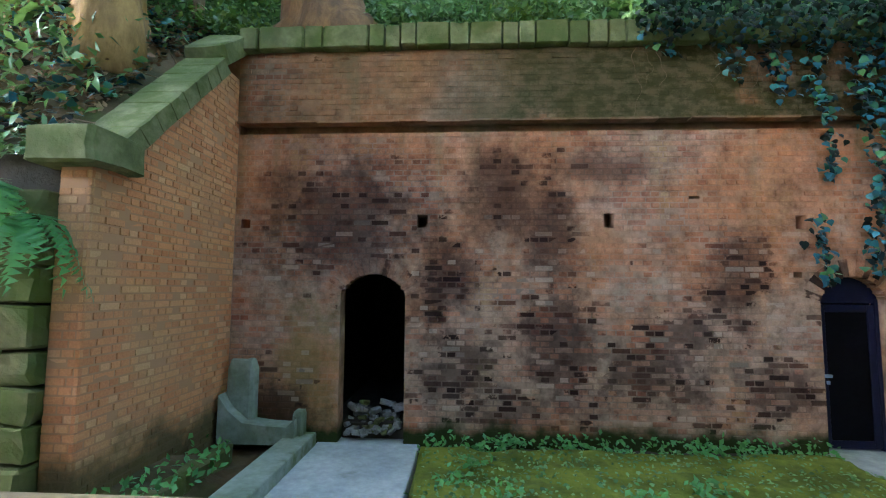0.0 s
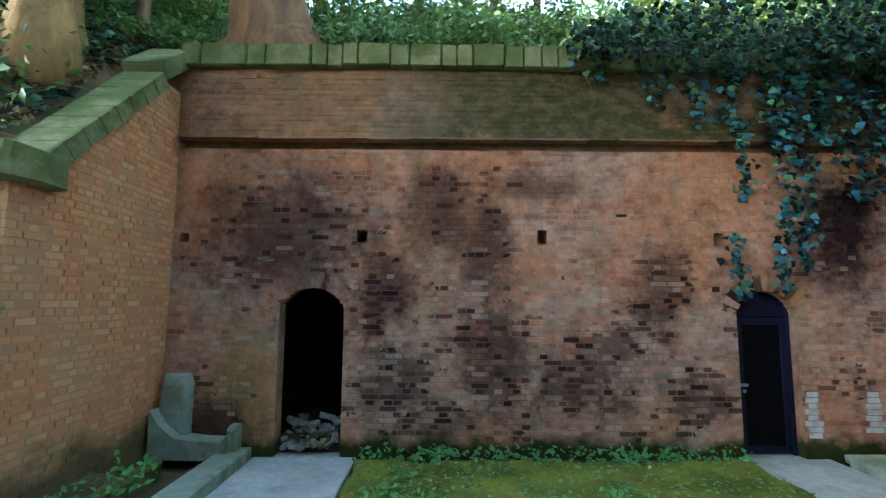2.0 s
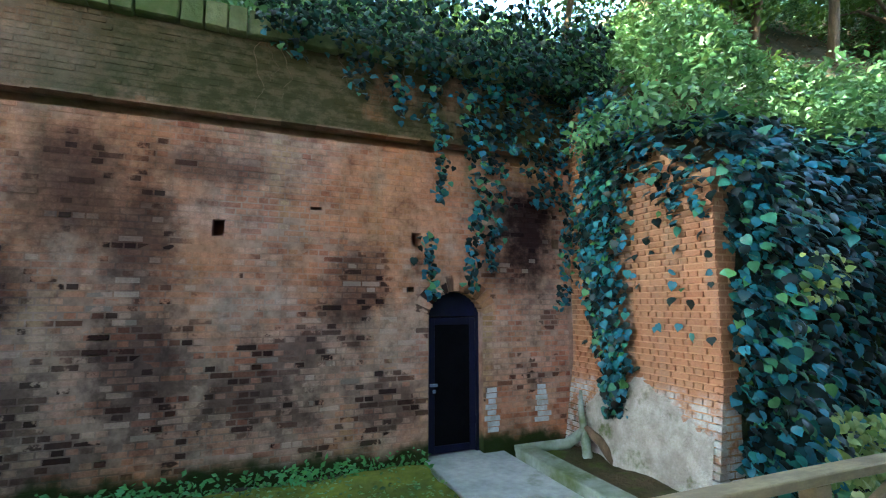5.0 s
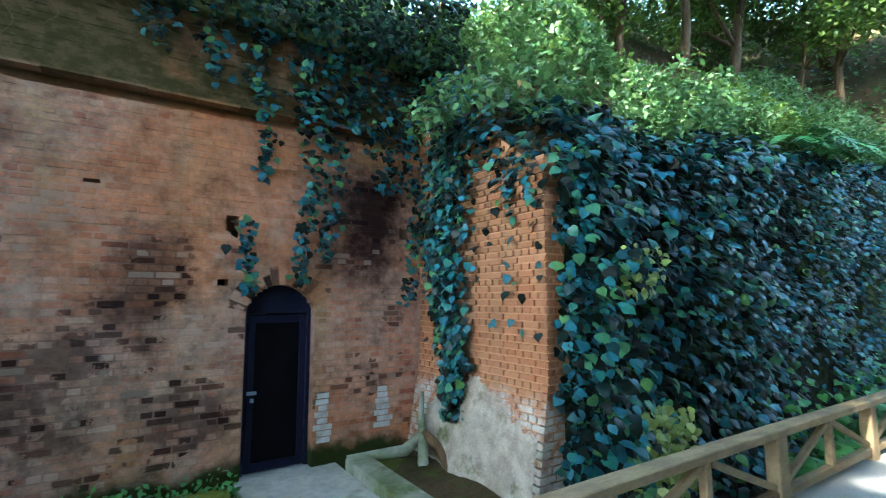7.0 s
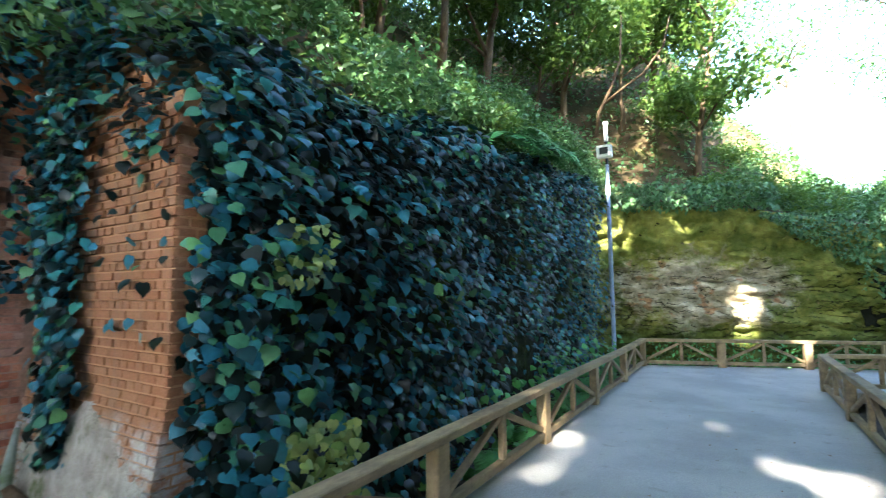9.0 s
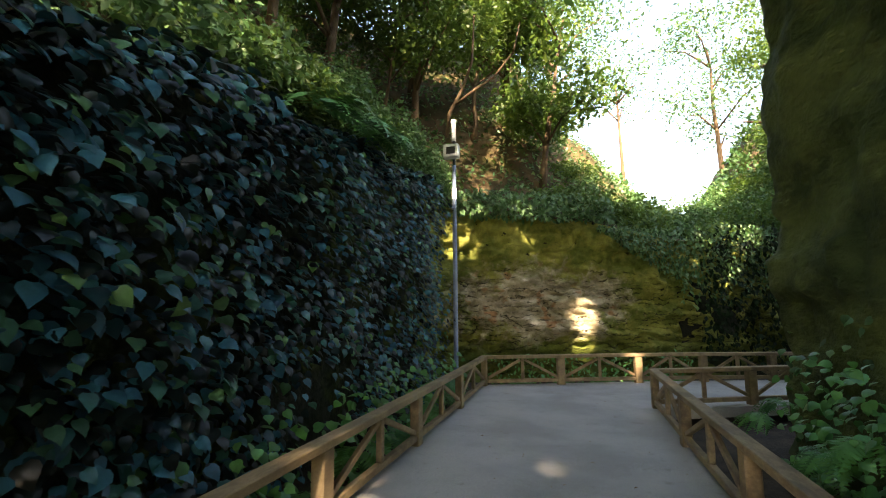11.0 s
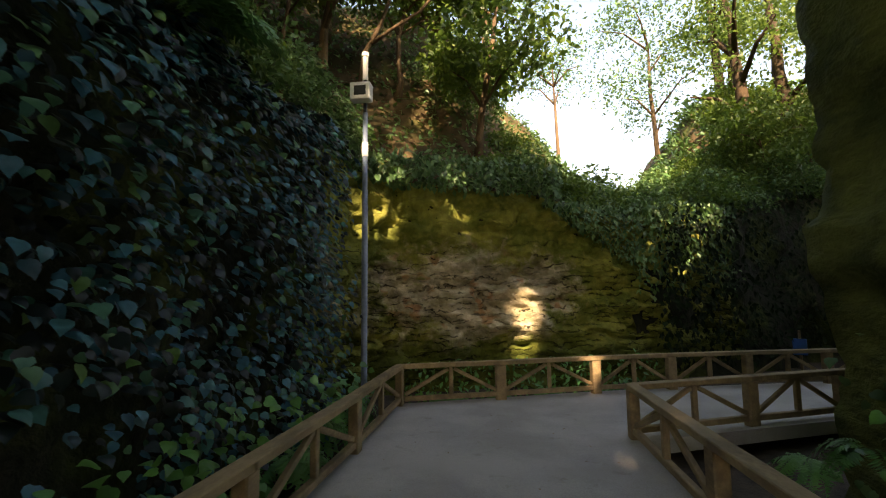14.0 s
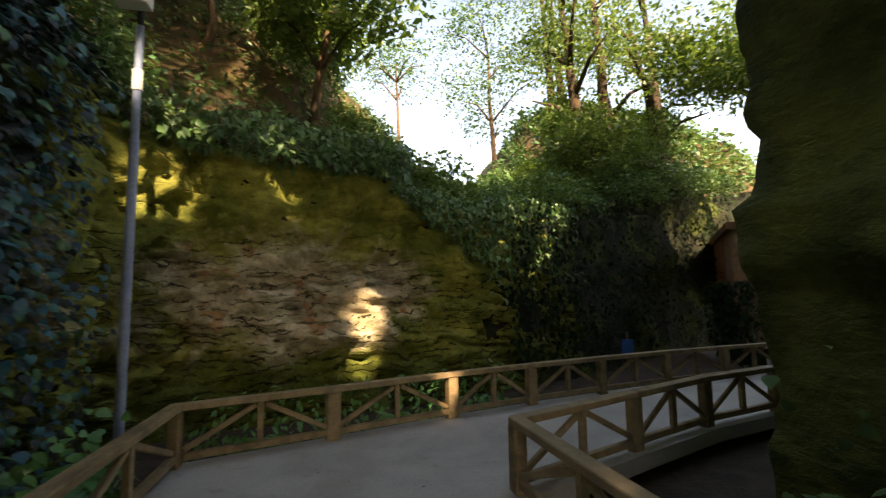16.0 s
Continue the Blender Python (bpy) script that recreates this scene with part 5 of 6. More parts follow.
sheet_leaves("undergrowth", hill_points(5000, -3.4, 7, 6.3, 13, 0.2, 7, 0.4), (0.08, 0.2), SHRUB, "leafy undergrowth above the parapet", "undergrowth")
n = 350
stuff(leaves("grass_blades", west[6500:6500 + n], jit(len(west[6500:6500 + n]), 0.6) + np.array([(0, -1, 0.3)]), jit(len(west[6500:6500 + n]), 0.35) + np.array([(0, -0.2, 1)]), RNG.uniform(0.2, 0.45, len(west[6500:6500 + n])), BLADE_SHAPE, SHRUB), "long green blades on the bank", "grass")
sheet_leaves("leaf_litter", hill_points(3000, -6, 18, 3.6, 10, 0.15, 5, 0.02), (0.06, 0.13), LITTER, "brown fallen leaves on the bank", "leaf litter")
sheet_leaves("leaf_litter", hill_points(2600, -6.5, -3.4, 3.65, 7, 0.1, 3, 0.05), (0.05, 0.13), LITTER, "pale dry leaves and petals round the stump", "leaf litter")
sheet_leaves("undergrowth", hill_points(3000, -7.5, -3.5, 4.2, 8, 0.4, 4, 0.5), (0.07, 0.16), SHRUB, "low green plants round the stump", "undergrowth")
rt = random.Random(15)
for k in range(26):
    x, y, a, ln = rt.uniform(-4.6, -3.5), rt.uniform(3.8, 5.6), rt.uniform(0, math.pi), rt.uniform(0.15, 0.35)
    bm = bmesh.new()
    e0, e1 = (x - ln * math.cos(a), y - ln * math.sin(a)), (x + ln * math.cos(a), y + ln * math.sin(a))
    tube(bm, [(*e0, hill_z(*e0) + 0.03), (x + 0.03, y, hill_z(x, y) + rt.uniform(0.05, 0.12)), (*e1, hill_z(*e1) + 0.03)], [0.008, 0.007, 0.004], 5)
    tagged(part("twig", bm, BARK), "thin dry twig lying on the bank", "twig", "fallen twigs")
sheet_leaves("leaf_litter", hill_points(1500, 13.2, 17.6, 3.6, 6.4, 0.3, 2.4, 0.03), (0.06, 0.15), LITTER, "pale fallen leaves on the steep bank", "leaf litter")
patch_leaves("wall_top_plants", lambda: (U(-7.0, -3.45), U(3.42, 4.1), 2.74 + 0.22 * U(0, 1) ** 1.5), 1300, (0.06, 0.14), LEAF_SHAPE, SHRUB, "low green plants along the block wall's top", "plants", (0, -0.4, 0.9), 0.5, (0, -0.6, 0.1), 0.8)
patch_leaves("ivy_ground", lambda: on_hill(U(-5.5, -3.55), U(3.75, 6.0), U(0.0, 0.14)), 1000, (0.06, 0.13), IVY_SHAPE, IVY, "ivy runners and twigs round the stump", "ivy", (0, -0.3, 1), 0.4, (1, 0, 0), 1.0)


bm = bmesh.new()
tube(bm, [(18.5, 3.6, 6.2), (18.5, 3.5, 6.9), (18.5, 3.15, 7.5), (18.5, 2.85, 8.3), (18.4, 2.75, 9.6)], [0.06, 0.055, 0.045, 0.04, 0.02], 8)
tube(bm, [(18.5, 3.35, 7.1), (18.5, 2.8, 7.45), (18.5, 2.25, 7.75), (18.5, 1.7, 8.4), (18.45, 1.5, 9.2)], [0.045, 0.04, 0.035, 0.03, 0.015], 8)
tagged(part("bare_sapling", bm, BARK, smooth=True), "forked bare grey sapling on the steep bank", "sapling")


# ---- trees ----
def tree(x, y, z0, h, r, crown_r, n, label, lean=(0, 0), size=(0.12, 0.24), base=0.45, mat=CANOPY, carve=None, bark=BARK):
    rng = random.Random(int(x * 31 + y * 17))
    ob = empty("tree", pose(x, y, z0), label, "tree", "trees on the banks")
    bm = bmesh.new()
    k = 7
    pts = [(lean[0] * (i / k) ** 1.3 + 0.12 * noise.noise(Vector((i, x, y))), lean[1] * (i / k) ** 1.3 + 0.12 * noise.noise(Vector((y, i, x))), -0.3 + h * 0.85 * i / k) for i in range(k + 1)]
    tube(bm, pts, [r * (1 - 0.75 * i / k) * (1.35 if i == 0 else 1) for i in range(k + 1)], 10)
    limbs = []
    for j in range(6):
        i = rng.randint(2, k - 1)
        p = Vector(pts[i])
        a = rng.uniform(0, 2 * math.pi)
        q = p + Vector((math.cos(a), math.sin(a), rng.uniform(0.3, 0.9))) * crown_r * rng.uniform(0.5, 0.9)
        mid = (p + q) / 2 + Vector((0, 0, 0.12 * crown_r))
        tube(bm, [p, mid, q], [r * 0.4, r * 0.25, r * 0.08], 6)
        limbs += [mid, q]
    part("trunk", bm, bark, ob, smooth=True)
    blobs = [(q + Vector((rng.gauss(0, 0.2), rng.gauss(0, 0.2), 0.2)) * crown_r, crown_r * rng.uniform(0.35, 0.55)) for q in limbs for _ in (0, 1)]
    blobs.append((Vector(pts[-1]), crown_r * 0.55))
    P = []
    for j in range(n):
        c, br = blobs[rng.randrange(len(blobs))]
        v = Vector((rng.gauss(0, 1), rng.gauss(0, 1), rng.gauss(0, 0.75))).normalized() * br * rng.random() ** 0.4
        p = c + v
        if p.z > h * base * 0.8:
            P.append((x + p.x, y + p.y, z0 + p.z))
    if not P:
        return ob
    P = np.array(P)
    if carve is not None:
        P = P[carve(P)]
    m = len(P)
    o = leaves("crown", P, np.array([(0, 0, 0.6)]) + jit(m, 0.7), np.array([(0, 0, -0.4)]) + jit(m, 0.8), RNG.uniform(size[0], size[1], m), LEAF_SHAPE, mat)
    o.parent, o.matrix_parent_inverse = ob, ob.matrix_world.inverted()
    return ob


for x, y, h, r, cr, n in ((-6.5, 8.5, 7, 0.16, 2.6, 6000), (-2.5, 10.5, 7, 0.2, 3.0, 6500), (1.5, 9.8, 6, 0.12, 2.6, 6000), (4.5, 9.0, 5.5, 0.12, 2.4, 6000), (8.2, 8.4, 5, 0.10, 2.2, 5000), (10.6, 8.6, 5.2, 0.12, 2.2, 4500),
                          (13.0, 10.0, 8, 0.2, 3.0, 6500), (16.5, 10, 8, 0.2, 3.0, 6500), (19.5, 8.0, 8, 0.2, 2.8, 6500), (22.5, 6.0, 8, 0.18, 2.6, 6000), (25.5, 3.5, 7, 0.15, 2.3, 4500), (18.6, 5.6, 5.5, 0.07, 1.9, 3500), (12.5, 7.4, 4.0, 0.07, 1.7, 3000),
                          (21.5, 3.4, 6, 0.10, 2.0, 4200), (15.0, 12.5, 9, 0.22, 3.2, 6000), (21, 10.5, 9, 0.22, 3.2, 6000)):
    tree(x, y, hill_z(x, y), h, r, cr, n, "broadleaf tree with a green crown on the bank", (rng.uniform(-0.5, 0.5), rng.uniform(-0.8, 0.2)), base=0.35)
for x, y, h, r, cr, n, lx in ((26.5, -9.5, 9.5, 0.3, 2.8, 2600, 0.2), (25.2, -7.6, 9.5, 0.28, 2.6, 2600, 0.6), (28, -13, 10, 0.3, 3.0, 2200, 0.3), (25.4, -11.0, 9, 0.22, 2.4, 1700, 1.2), (32, -10.5, 9, 0.25, 2.6, 2000, 0.3), (30, -9, 10, 0.25, 3, 2200, 0.3)):
    tree(x, y, hill_z(x, y), h, r, cr, n, "slender sunlit tree beyond the bend", (lx, 0.3), base=0.45, bark=DARKBARK)

for x, y, h, r, cr, n in ((17.2, 6.6, 7, 0.16, 2.7, 8500), (19.6, 5.0, 7, 0.14, 2.4, 8000), (15.0, 6.8, 6.5, 0.14, 2.6, 8000), (22.6, 2.6, 8, 0.14, 2.6, 8000), (21.2, 1.2, 7, 0.12, 2.0, 6000), (13.2, 7.6, 6, 0.14, 2.4, 7000)):
    tree(x, y, hill_z(x, y), h, r, cr, n, "leafy tree leaning over the cutting from the bank", (rng.uniform(-0.8, 0.2), rng.uniform(-1.4, -0.6)), size=(0.14, 0.28), base=0.12)
for x, y, h, cr in ((-7.2, 6.6, 6, 2.6), (-5.2, 8.6, 6.5, 2.7), (-9.5, 7.5, 6.5, 2.8), (-4.2, 11.5, 7, 2.8), (-0.2, 11.5, 7, 2.8), (6.5, 10.5, 7, 2.8), (-7.0, 11.0, 8, 3.0), (3.0, 12.0, 7, 2.8)):
    tree(x, y, hill_z(x, y), h, 0.13, cr, 7500, "leafy young tree in the thicket behind the wall", (rng.uniform(-0.5, 0.5), rng.uniform(-0.8, 0.1)), size=(0.13, 0.26), base=0.08, mat=rng.choice((SHRUB, CANOPY)))
for x, y, h, n in ((34, -7.5, 10, 2800), (31, 1.2, 9, 3000), (38, -3.0, 10, 1500), (26.0, 0.9, 7, 2400)):
    tree(x, y, hill_z(x, y) - 0.2, h, 0.16, 3.5, int(1.6 * n), "thin-crowned tree against the bright sky", (0.3, 0.2), size=(0.12, 0.26), base=0.02, mat=SHRUB)

for x, y, h, cr in ((23.6, -7.2, 2.4, 1.2), (24.8, -7.2, 2.4, 1.2), (24.6, -9.0, 2.8, 1.4), (26.4, -8.2, 2.6, 1.3), (25.8, -10.6, 2.8, 1.4)):
    tree(x, y, hill_z(x, y), h, 0.06, cr, 2600, "dark leafy bush on the slope beyond the bend", (0.1, 0.1), size=(0.1, 0.22), base=0.05)

# ---- big unseen trees added on the cliff's top, whose crowns shade the cutting ----
# Spots kept sunlit: crown leaves in their sun's path are removed.
SUNLIT = [((11.2, 0.5, 0.04), 0.18), ((11.6, 0.75, 0.04), 0.1), ((10.05, 0.08, 0.05), 0.17), ((9.9, -0.5, 0.05), 0.16), ((9.5, -0.2, 0.06), 0.08), ((9.0, 0.3, 0.07), 0.08), ((9.8, 1.7, 0.06), 0.1), ((9.3, 1.85, 0.06), 0.08), ((8.6, -0.3, 0.07), 0.1), ((12.8, 1.2, 0), 0.08), ((10.9, -0.5, 0.05), 0.06), ((8.6, 1.95, 0.1), 0.16), ((9.7, 2.1, 0.2), 0.2), ((10.5, 2.2, 0.3), 0.16),
          ((18.75, 0.02, 1.55), 0.42), ((18.75, 0.04, 0.85), 0.2), ((18.75, 1.27, 1.15), 0.1), ((18.75, -1.4, 1.27), 0.1), ((18.75, 2.82, 3.2), 0.22), ((18.75, 2.9, 3.6), 0.12), ((18.75, 1.15, 3.5), 0.24), ((18.75, 1.7, 3.75), 0.22), ((18.7, 3.3, 4.5), 0.3), ((20.4, -3.95, 3.3), 0.8), ((20.4, -3.8, 2.4), 0.45), ((20.2, -3.0, 3.4), 0.5),
          ((17.2, -0.87, 0.3), 0.3), ((17.05, -0.85, 0.02), 0.2), ((16.85, 3.0, 4.2), 0.3), ((13.9, -0.6, 0.0), 0.16),
          ((6.3, 3.95, 1.0), 0.1), ((6.3, 3.62, 2.2), 0.08), ((6.3, 3.6, 0.35), 0.08), ((7.0, 2.9, 0.4), 0.06), ((7.0, 2.9, 2.0), 0.04)]


def shade_keep(P):
    ok = np.ones(len(P), bool)
    d = np.array(TO_SUN)
    for c, r in SUNLIT:
        v = P - np.array(c)[None, :]
        along = v @ d
        ok &= np.linalg.norm(v - along[:, None] * d[None, :], axis=1) > r + 0.14
    return ok


rng = random.Random(91)
SHADE = 110000
# Leaves are set sunward of the places they must shade.
qx, qy, qz = RNG.uniform(-9, 25, SHADE), RNG.uniform(-2.5, 7, SHADE), RNG.uniform(-0.3, 4.9, SHADE)
qz = np.where((qy > 3.3) & (qx > 9.5) & (qx < 18.5), RNG.uniform(0, 5.2, SHADE), qz)
lift = (qx < 9.5) & (RNG.random(SHADE) < np.where((qx < -2.5) | (qx > 5.5), 0.03, 0.10))
qy = np.where(lift, RNG.uniform(3.6, 10.5, SHADE), qy)
qz = np.where(lift, RNG.uniform(3.0, 8.0, SHADE), qz)
high = RNG.random(SHADE) < 0.035
qx = np.where(high, RNG.uniform(12.5, 22.5, SHADE), qx)
qy = np.where(high, RNG.uniform(2.2, 9.5, SHADE), qy)
qz = np.where(high, RNG.uniform(4.0, 11.0, SHADE), qz)
qz = np.where((qx > 19.5) & ~high, np.minimum(qz, 3.0), qz)
qy = np.where((qx > 19.5) & ~high, RNG.uniform(-15, 0.5, SHADE), qy)
inside = ~lift & ~high & (((qx > 6.6) & (qx < 19) & (qy > 3.4)) | ((qx > -3) & (qx <= 6.6) & (qy > 5.8)) | ((qx <= -3) & (qy > 3.6)))
dist = RNG.uniform(13, 19, SHADE)
serve = (~inside | (RNG.random(SHADE) < 0.09)) & (high | (qx < 22) | (qy < -5))
qx, qy, qz, dist = qx[serve], qy[serve], qz[serve], dist[serve]
P = np.stack([qx, qy, qz], -1) + dist[:, None] * np.array(TO_SUN)[None, :]
P = P[shade_keep(P)]
bins = np.floor((P[:, 0] + 24) / 5.0).astype(int)
for b in sorted(set(bins.tolist())):
    C = P[bins == b]
    if len(C) < 50:
        continue
    cx = float(C[:, 0].mean())
    cz = float(C[:, 2].mean())
    ob = empty("tree", pose(cx, -6.5, 7.0), "unseen tall broadleaf tree, added on the cliff to shade the cutting", "tree", "trees on the cliff")
    bm = bmesh.new()
    tube(bm, [(0, 0, -1.5), (0.1, 0.2, 1.0), (-0.1, 0.8, 3.0), (0, 2.0, cz - 7.5)], [0.4, 0.32, 0.25, 0.12], 10)
    for j in range(7):
        q = Vector(C[rng.randrange(len(C))].tolist()) - Vector((cx, -6.5, 7.0))
        tube(bm, [(0.0, 0.6 + 0.1 * j, 2.5), q * 0.5 + Vector((0, 0.5, 1.2)), q], [0.14, 0.08, 0.02], 6)
    part("trunk", bm, BARK, ob, smooth=True)
    m = len(C)
    o = leaves("crown", C, np.array([list(TO_SUN)]) + jit(m, 0.55), jit(m, 1.0), RNG.uniform(0.28, 0.5, m), LEAF_SHAPE, CANOPY)
    o.parent, o.matrix_parent_inverse = ob, ob.matrix_world.inverted()


# Trees added here to cut the sky light on the bend.
for x, y, z, h, cr in ((17.0, -11.0, 7.0, 5, 2.6), (15.5, -8.0, 7.0, 5, 2.6), (22.5, -13.5, 5.0, 6, 2.8)):
    tree(x, y, z, h, 0.2, cr, 6500, "leafy tree added over the bend to block its sky light", (0.8, 0.6), size=(0.16, 0.3), base=0.1, carve=shade_keep)

# unseen boughs, added over the boardwalk from the cliff's top to block sky light
for x in (9.8, 12.2, 14.6):
    m = 8000
    C = np.stack([RNG.normal(x, 1.5, m), RNG.uniform(-7.2, 1.0, m), RNG.uniform(8.6, 12.2, m)], -1)
    C = C[shade_keep(C)]
    C = C[np.hypot(C[:, 0] - 19.5, C[:, 1] + 3.5) > 4.0]
    ob = empty("tree", pose(x, -6.8, 7.2), "unseen broad tree, added on the cliff to dim the boardwalk's sky light", "tree", "trees on the cliff")
    bm = bmesh.new()
    tube(bm, [(0, 0, -1.2), (0, 0.3, 1.0), (0.1, 1.4, 2.6), (0.0, 4.0, 3.6), (0.2, 8.0, 4.0)], [0.36, 0.3, 0.22, 0.14, 0.04], 10)
    for j in range(5):
        q = Vector(C[rng.randrange(len(C))].tolist()) - Vector((x, -6.8, 7.2))
        tube(bm, [(0.05, 1.2 + 0.6 * j, 2.5 + 0.2 * j), q * 0.6 + Vector((0, 0.8, 1.0)), q], [0.1, 0.06, 0.015], 6)
    part("trunk", bm, BARK, ob, smooth=True)
    m = len(C)
    o = leaves("crown", C, np.array([(0, 0, 1.0)]) + jit(m, 0.5), jit(m, 1.0), RNG.uniform(0.2, 0.4, m), LEAF_SHAPE, CANOPY)
    o.parent, o.matrix_parent_inverse = ob, ob.matrix_world.inverted()


# ---- ferns and small plants ----
def fern(x, y, z, out, n, ln, label, seed, mat=FERN, droop=0.5, m=16, spread=0.3, wide=0.13):
    """A rosette of fronds, each a stem with two rows of leaflets."""
    r = random.Random(seed)
    ob = empty("fern", pose(x, y, z), label, "fern", "ferns")
    for k in range(n):
        a = math.atan2(out[1], out[0]) + r.uniform(-1.3, 1.3) if out else r.uniform(0, 2 * math.pi)
        L = ln * r.uniform(0.7, 1.1)
        up = r.uniform(0.15, 0.8)
        d = Vector((math.cos(a), math.sin(a), 0))
        side = Vector((-d.y, d.x, 0))
        V, F, prev = [], [], None
        half = 0.012 * ln
        for i in range(m + 1):
            f = i / m
            p = d * (L * f * (1 - 0.15 * f)) + Vector((0, 0, L * (up * f - (up + droop) * f * f)))
            t = ((p - prev) if prev else d + Vector((0, 0, up))).normalized()
            prev = p
            b = len(V)
            V += [p - side * half * (1 - 0.7 * f), p + side * half * (1 - 0.7 * f)]
            if i:
                F.append((b - 2, b - 1, b + 1, b))
            if i > 1 and i < m:
                lift = side.cross(t).normalized()
                lift = -lift if lift.z < 0 else lift
                for sg in (-1, 1):
                    w = side * sg + t * 0.4 - lift * r.uniform(0.0, 0.35)
                    sz = L * spread * max(0.15, math.sin(math.pi * (0.14 + 0.84 * f))) * r.uniform(0.85, 1.1)
                    base, c = V[b + (sg > 0)], len(V)
                    V += [base + w * sz * 0.4 + t * sz * wide, base + w * sz, base + w * sz * 0.35 - t * sz * wide + lift * sz * 0.05]
                    F.append((b + (sg > 0), c, c + 1, c + 2))
        raw("frond", [tuple(v) for v in V], F, mat, ob)
    return ob


fern(-3.75, 3.34, 2.45, (0.7, -1), 11, 0.72, "bright green fern hanging beside the wing wall", 1, droop=0.75, m=17, spread=0.32, wide=0.11)
fern(-3.42, 3.36, 2.15, (0.8, -1), 8, 0.6, "bright green fern hanging beside the wing wall", 2, droop=1.0, m=17, spread=0.32, wide=0.11)
fern(-4.3, 3.42, 2.5, (0, -1), 7, 0.65, "bright green fern on the block wall", 3, droop=0.8)
fern(-4.2, 4.6, 3.4, None, 10, 0.8, "green fern on the bank behind the stump", 4)
fern(-4.9, 4.2, 3.0, None, 10, 0.8, "green fern on the bank behind the stump", 5)
for k, (x, z) in enumerate(((11.3, 4.0), (12.3, 4.1), (13.0, 4.15))):
    fern(x, 3.3, z, (-0.4, -1), 7, 0.95, "pale green fern arching from the ivy's top", 10 + k, droop=0.35)
for k, (x, y, z) in enumerate(((9.3, 2.8, -0.1), (10.4, 2.75, -0.1), (11.4, 2.8, 0.0), (12.6, 2.75, -0.1), (13.6, 2.8, 0.0), (14.6, 2.9, 0.0), (15.4, 2.9, 0.1), (15.9, 3.0, 0.1))):
    fern(x, y, z, (-0.3, -0.5), 9, 0.6, "green fern at the ivy wall's foot", 30 + k, droop=0.4)
for k in range(6):
    fern(10.6 + 0.55 * k, -2.0 + 0.06 * (k % 3), (0.0, 0.45, 0.2)[k % 3], (-0.3, 1), 7, 0.45, "green fern growing on the dark cliff", 50 + k, droop=0.5)
for k in range(5):
    fern(17.4 + 0.35 * k, 1.6 - 0.9 * k, -0.2, (-1, 0.2), 8, 0.5, "green fern behind the curving fence", 70 + k, droop=0.4)

patch_leaves("broadleaf_plants", lambda: (U(9.0, 12.4), -1.95 + U(-0.15, 0.25), -0.2 + 1.3 * U(0, 1) ** 1.9), 560, (0.06, 0.13), IVY_SHAPE, FERN, "broad-leaved plants at the dark cliff's foot", "plants", (-0.3, 0.6, 0.7), 0.4, (-0.2, 0.6, -0.4), 0.5)
patch_leaves("broadleaf_plants", lambda: (U(9.5, 16.2), U(2.6, 3.0), -0.2 + 0.9 * U(0, 1) ** 2), 520, (0.07, 0.14), IVY_SHAPE, FERN, "broad-leaved plants at the ivy's foot", "plants", (-0.3, -0.6, 0.7), 0.4, (-0.2, -0.6, -0.4), 0.5)
patch_leaves("weeds", lambda: (U(-0.55, 4.1), U(5.50, 5.76), -0.24 + 0.22 * U(0, 1) ** 1.5), 650, (0.04, 0.10), LEAF_SHAPE, FERN, "low green weeds along the wall's foot", "weeds", (0, -0.5, 0.8), 0.5, (0, -0.7, 0.3), 0.7)
patch_leaves("moss_weeds", lambda: (U(-0.5, 4.0), U(3.6, 5.4), -0.13 + 0.03 * U(0, 1)), 500, (0.03, 0.08), LEAF_SHAPE, SHRUB, "small weeds in the moss bed", "weeds", (0, -0.2, 1), 0.4, (0, -0.7, 0.3), 0.9)
patch_leaves("clover", lambda: (U(-0.5, 4.0), U(3.3, 5.5), -0.14 + 0.04 * U(0, 1)), 1500, (0.02, 0.05), IVY_SHAPE, SHRUB, "tiny clover leaves in the moss", "clover", (0, -0.2, 1), 0.35, (0, -0.7, 0.1), 0.9)
patch_leaves("broadleaf_weeds", lambda: (lambda c: (c[0] + PYR.gauss(0, 0.1), c[1] + PYR.gauss(0, 0.07), -0.12 + 0.10 * U(0, 1)))(PYR.choice(((-0.1, 4.5), (0.3, 4.25), (1.5, 4.2), (2.1, 4.4), (0.0, 4.9), (2.6, 5.45), (1.2, 5.55), (3.1, 5.5), (0.5, 5.6)))), 330, (0.05, 0.10), LEAF_SHAPE, FERN, "green broad-leaved weeds in the moss", "weeds", (0, -0.4, 0.9), 0.4, (0, -0.6, 0.2), 0.9)
patch_leaves("west_weeds", lambda: (U(-3.0, -2.4), U(3.4, 5.0), -0.15 + 0.25 * U(0, 1)), 170, (0.05, 0.12), LEAF_SHAPE, FERN, "green weeds on the earth by the wing wall", "weeds", (0.3, -0.4, 0.8), 0.5, (0.3, -0.5, 0.2), 0.7)
patch_leaves("block_weeds", lambda: (U(-5.5, -3.5), 3.36 + U(-0.05, 0.1), U(-0.1, 2.4)), 900, (0.03, 0.09), LEAF_SHAPE, SHRUB, "small green plants in the block wall's joints", "weeds", (0, -0.9, 0.5), 0.4)


# creeper on the shaded faces
def on_far():
    s = U(0, 1)
    k = min(3, int(s * 4))
    a, b = NORTH[14 + k], NORTH[15 + k]
    f = s * 4 - k
    x, y, zt = (a[i] + (b[i] - a[i]) * f for i in range(3))
    return (x - 0.35 - U(0, 0.3), y - 0.25 - U(0, 0.2), zt * U(0.0, 1.12))


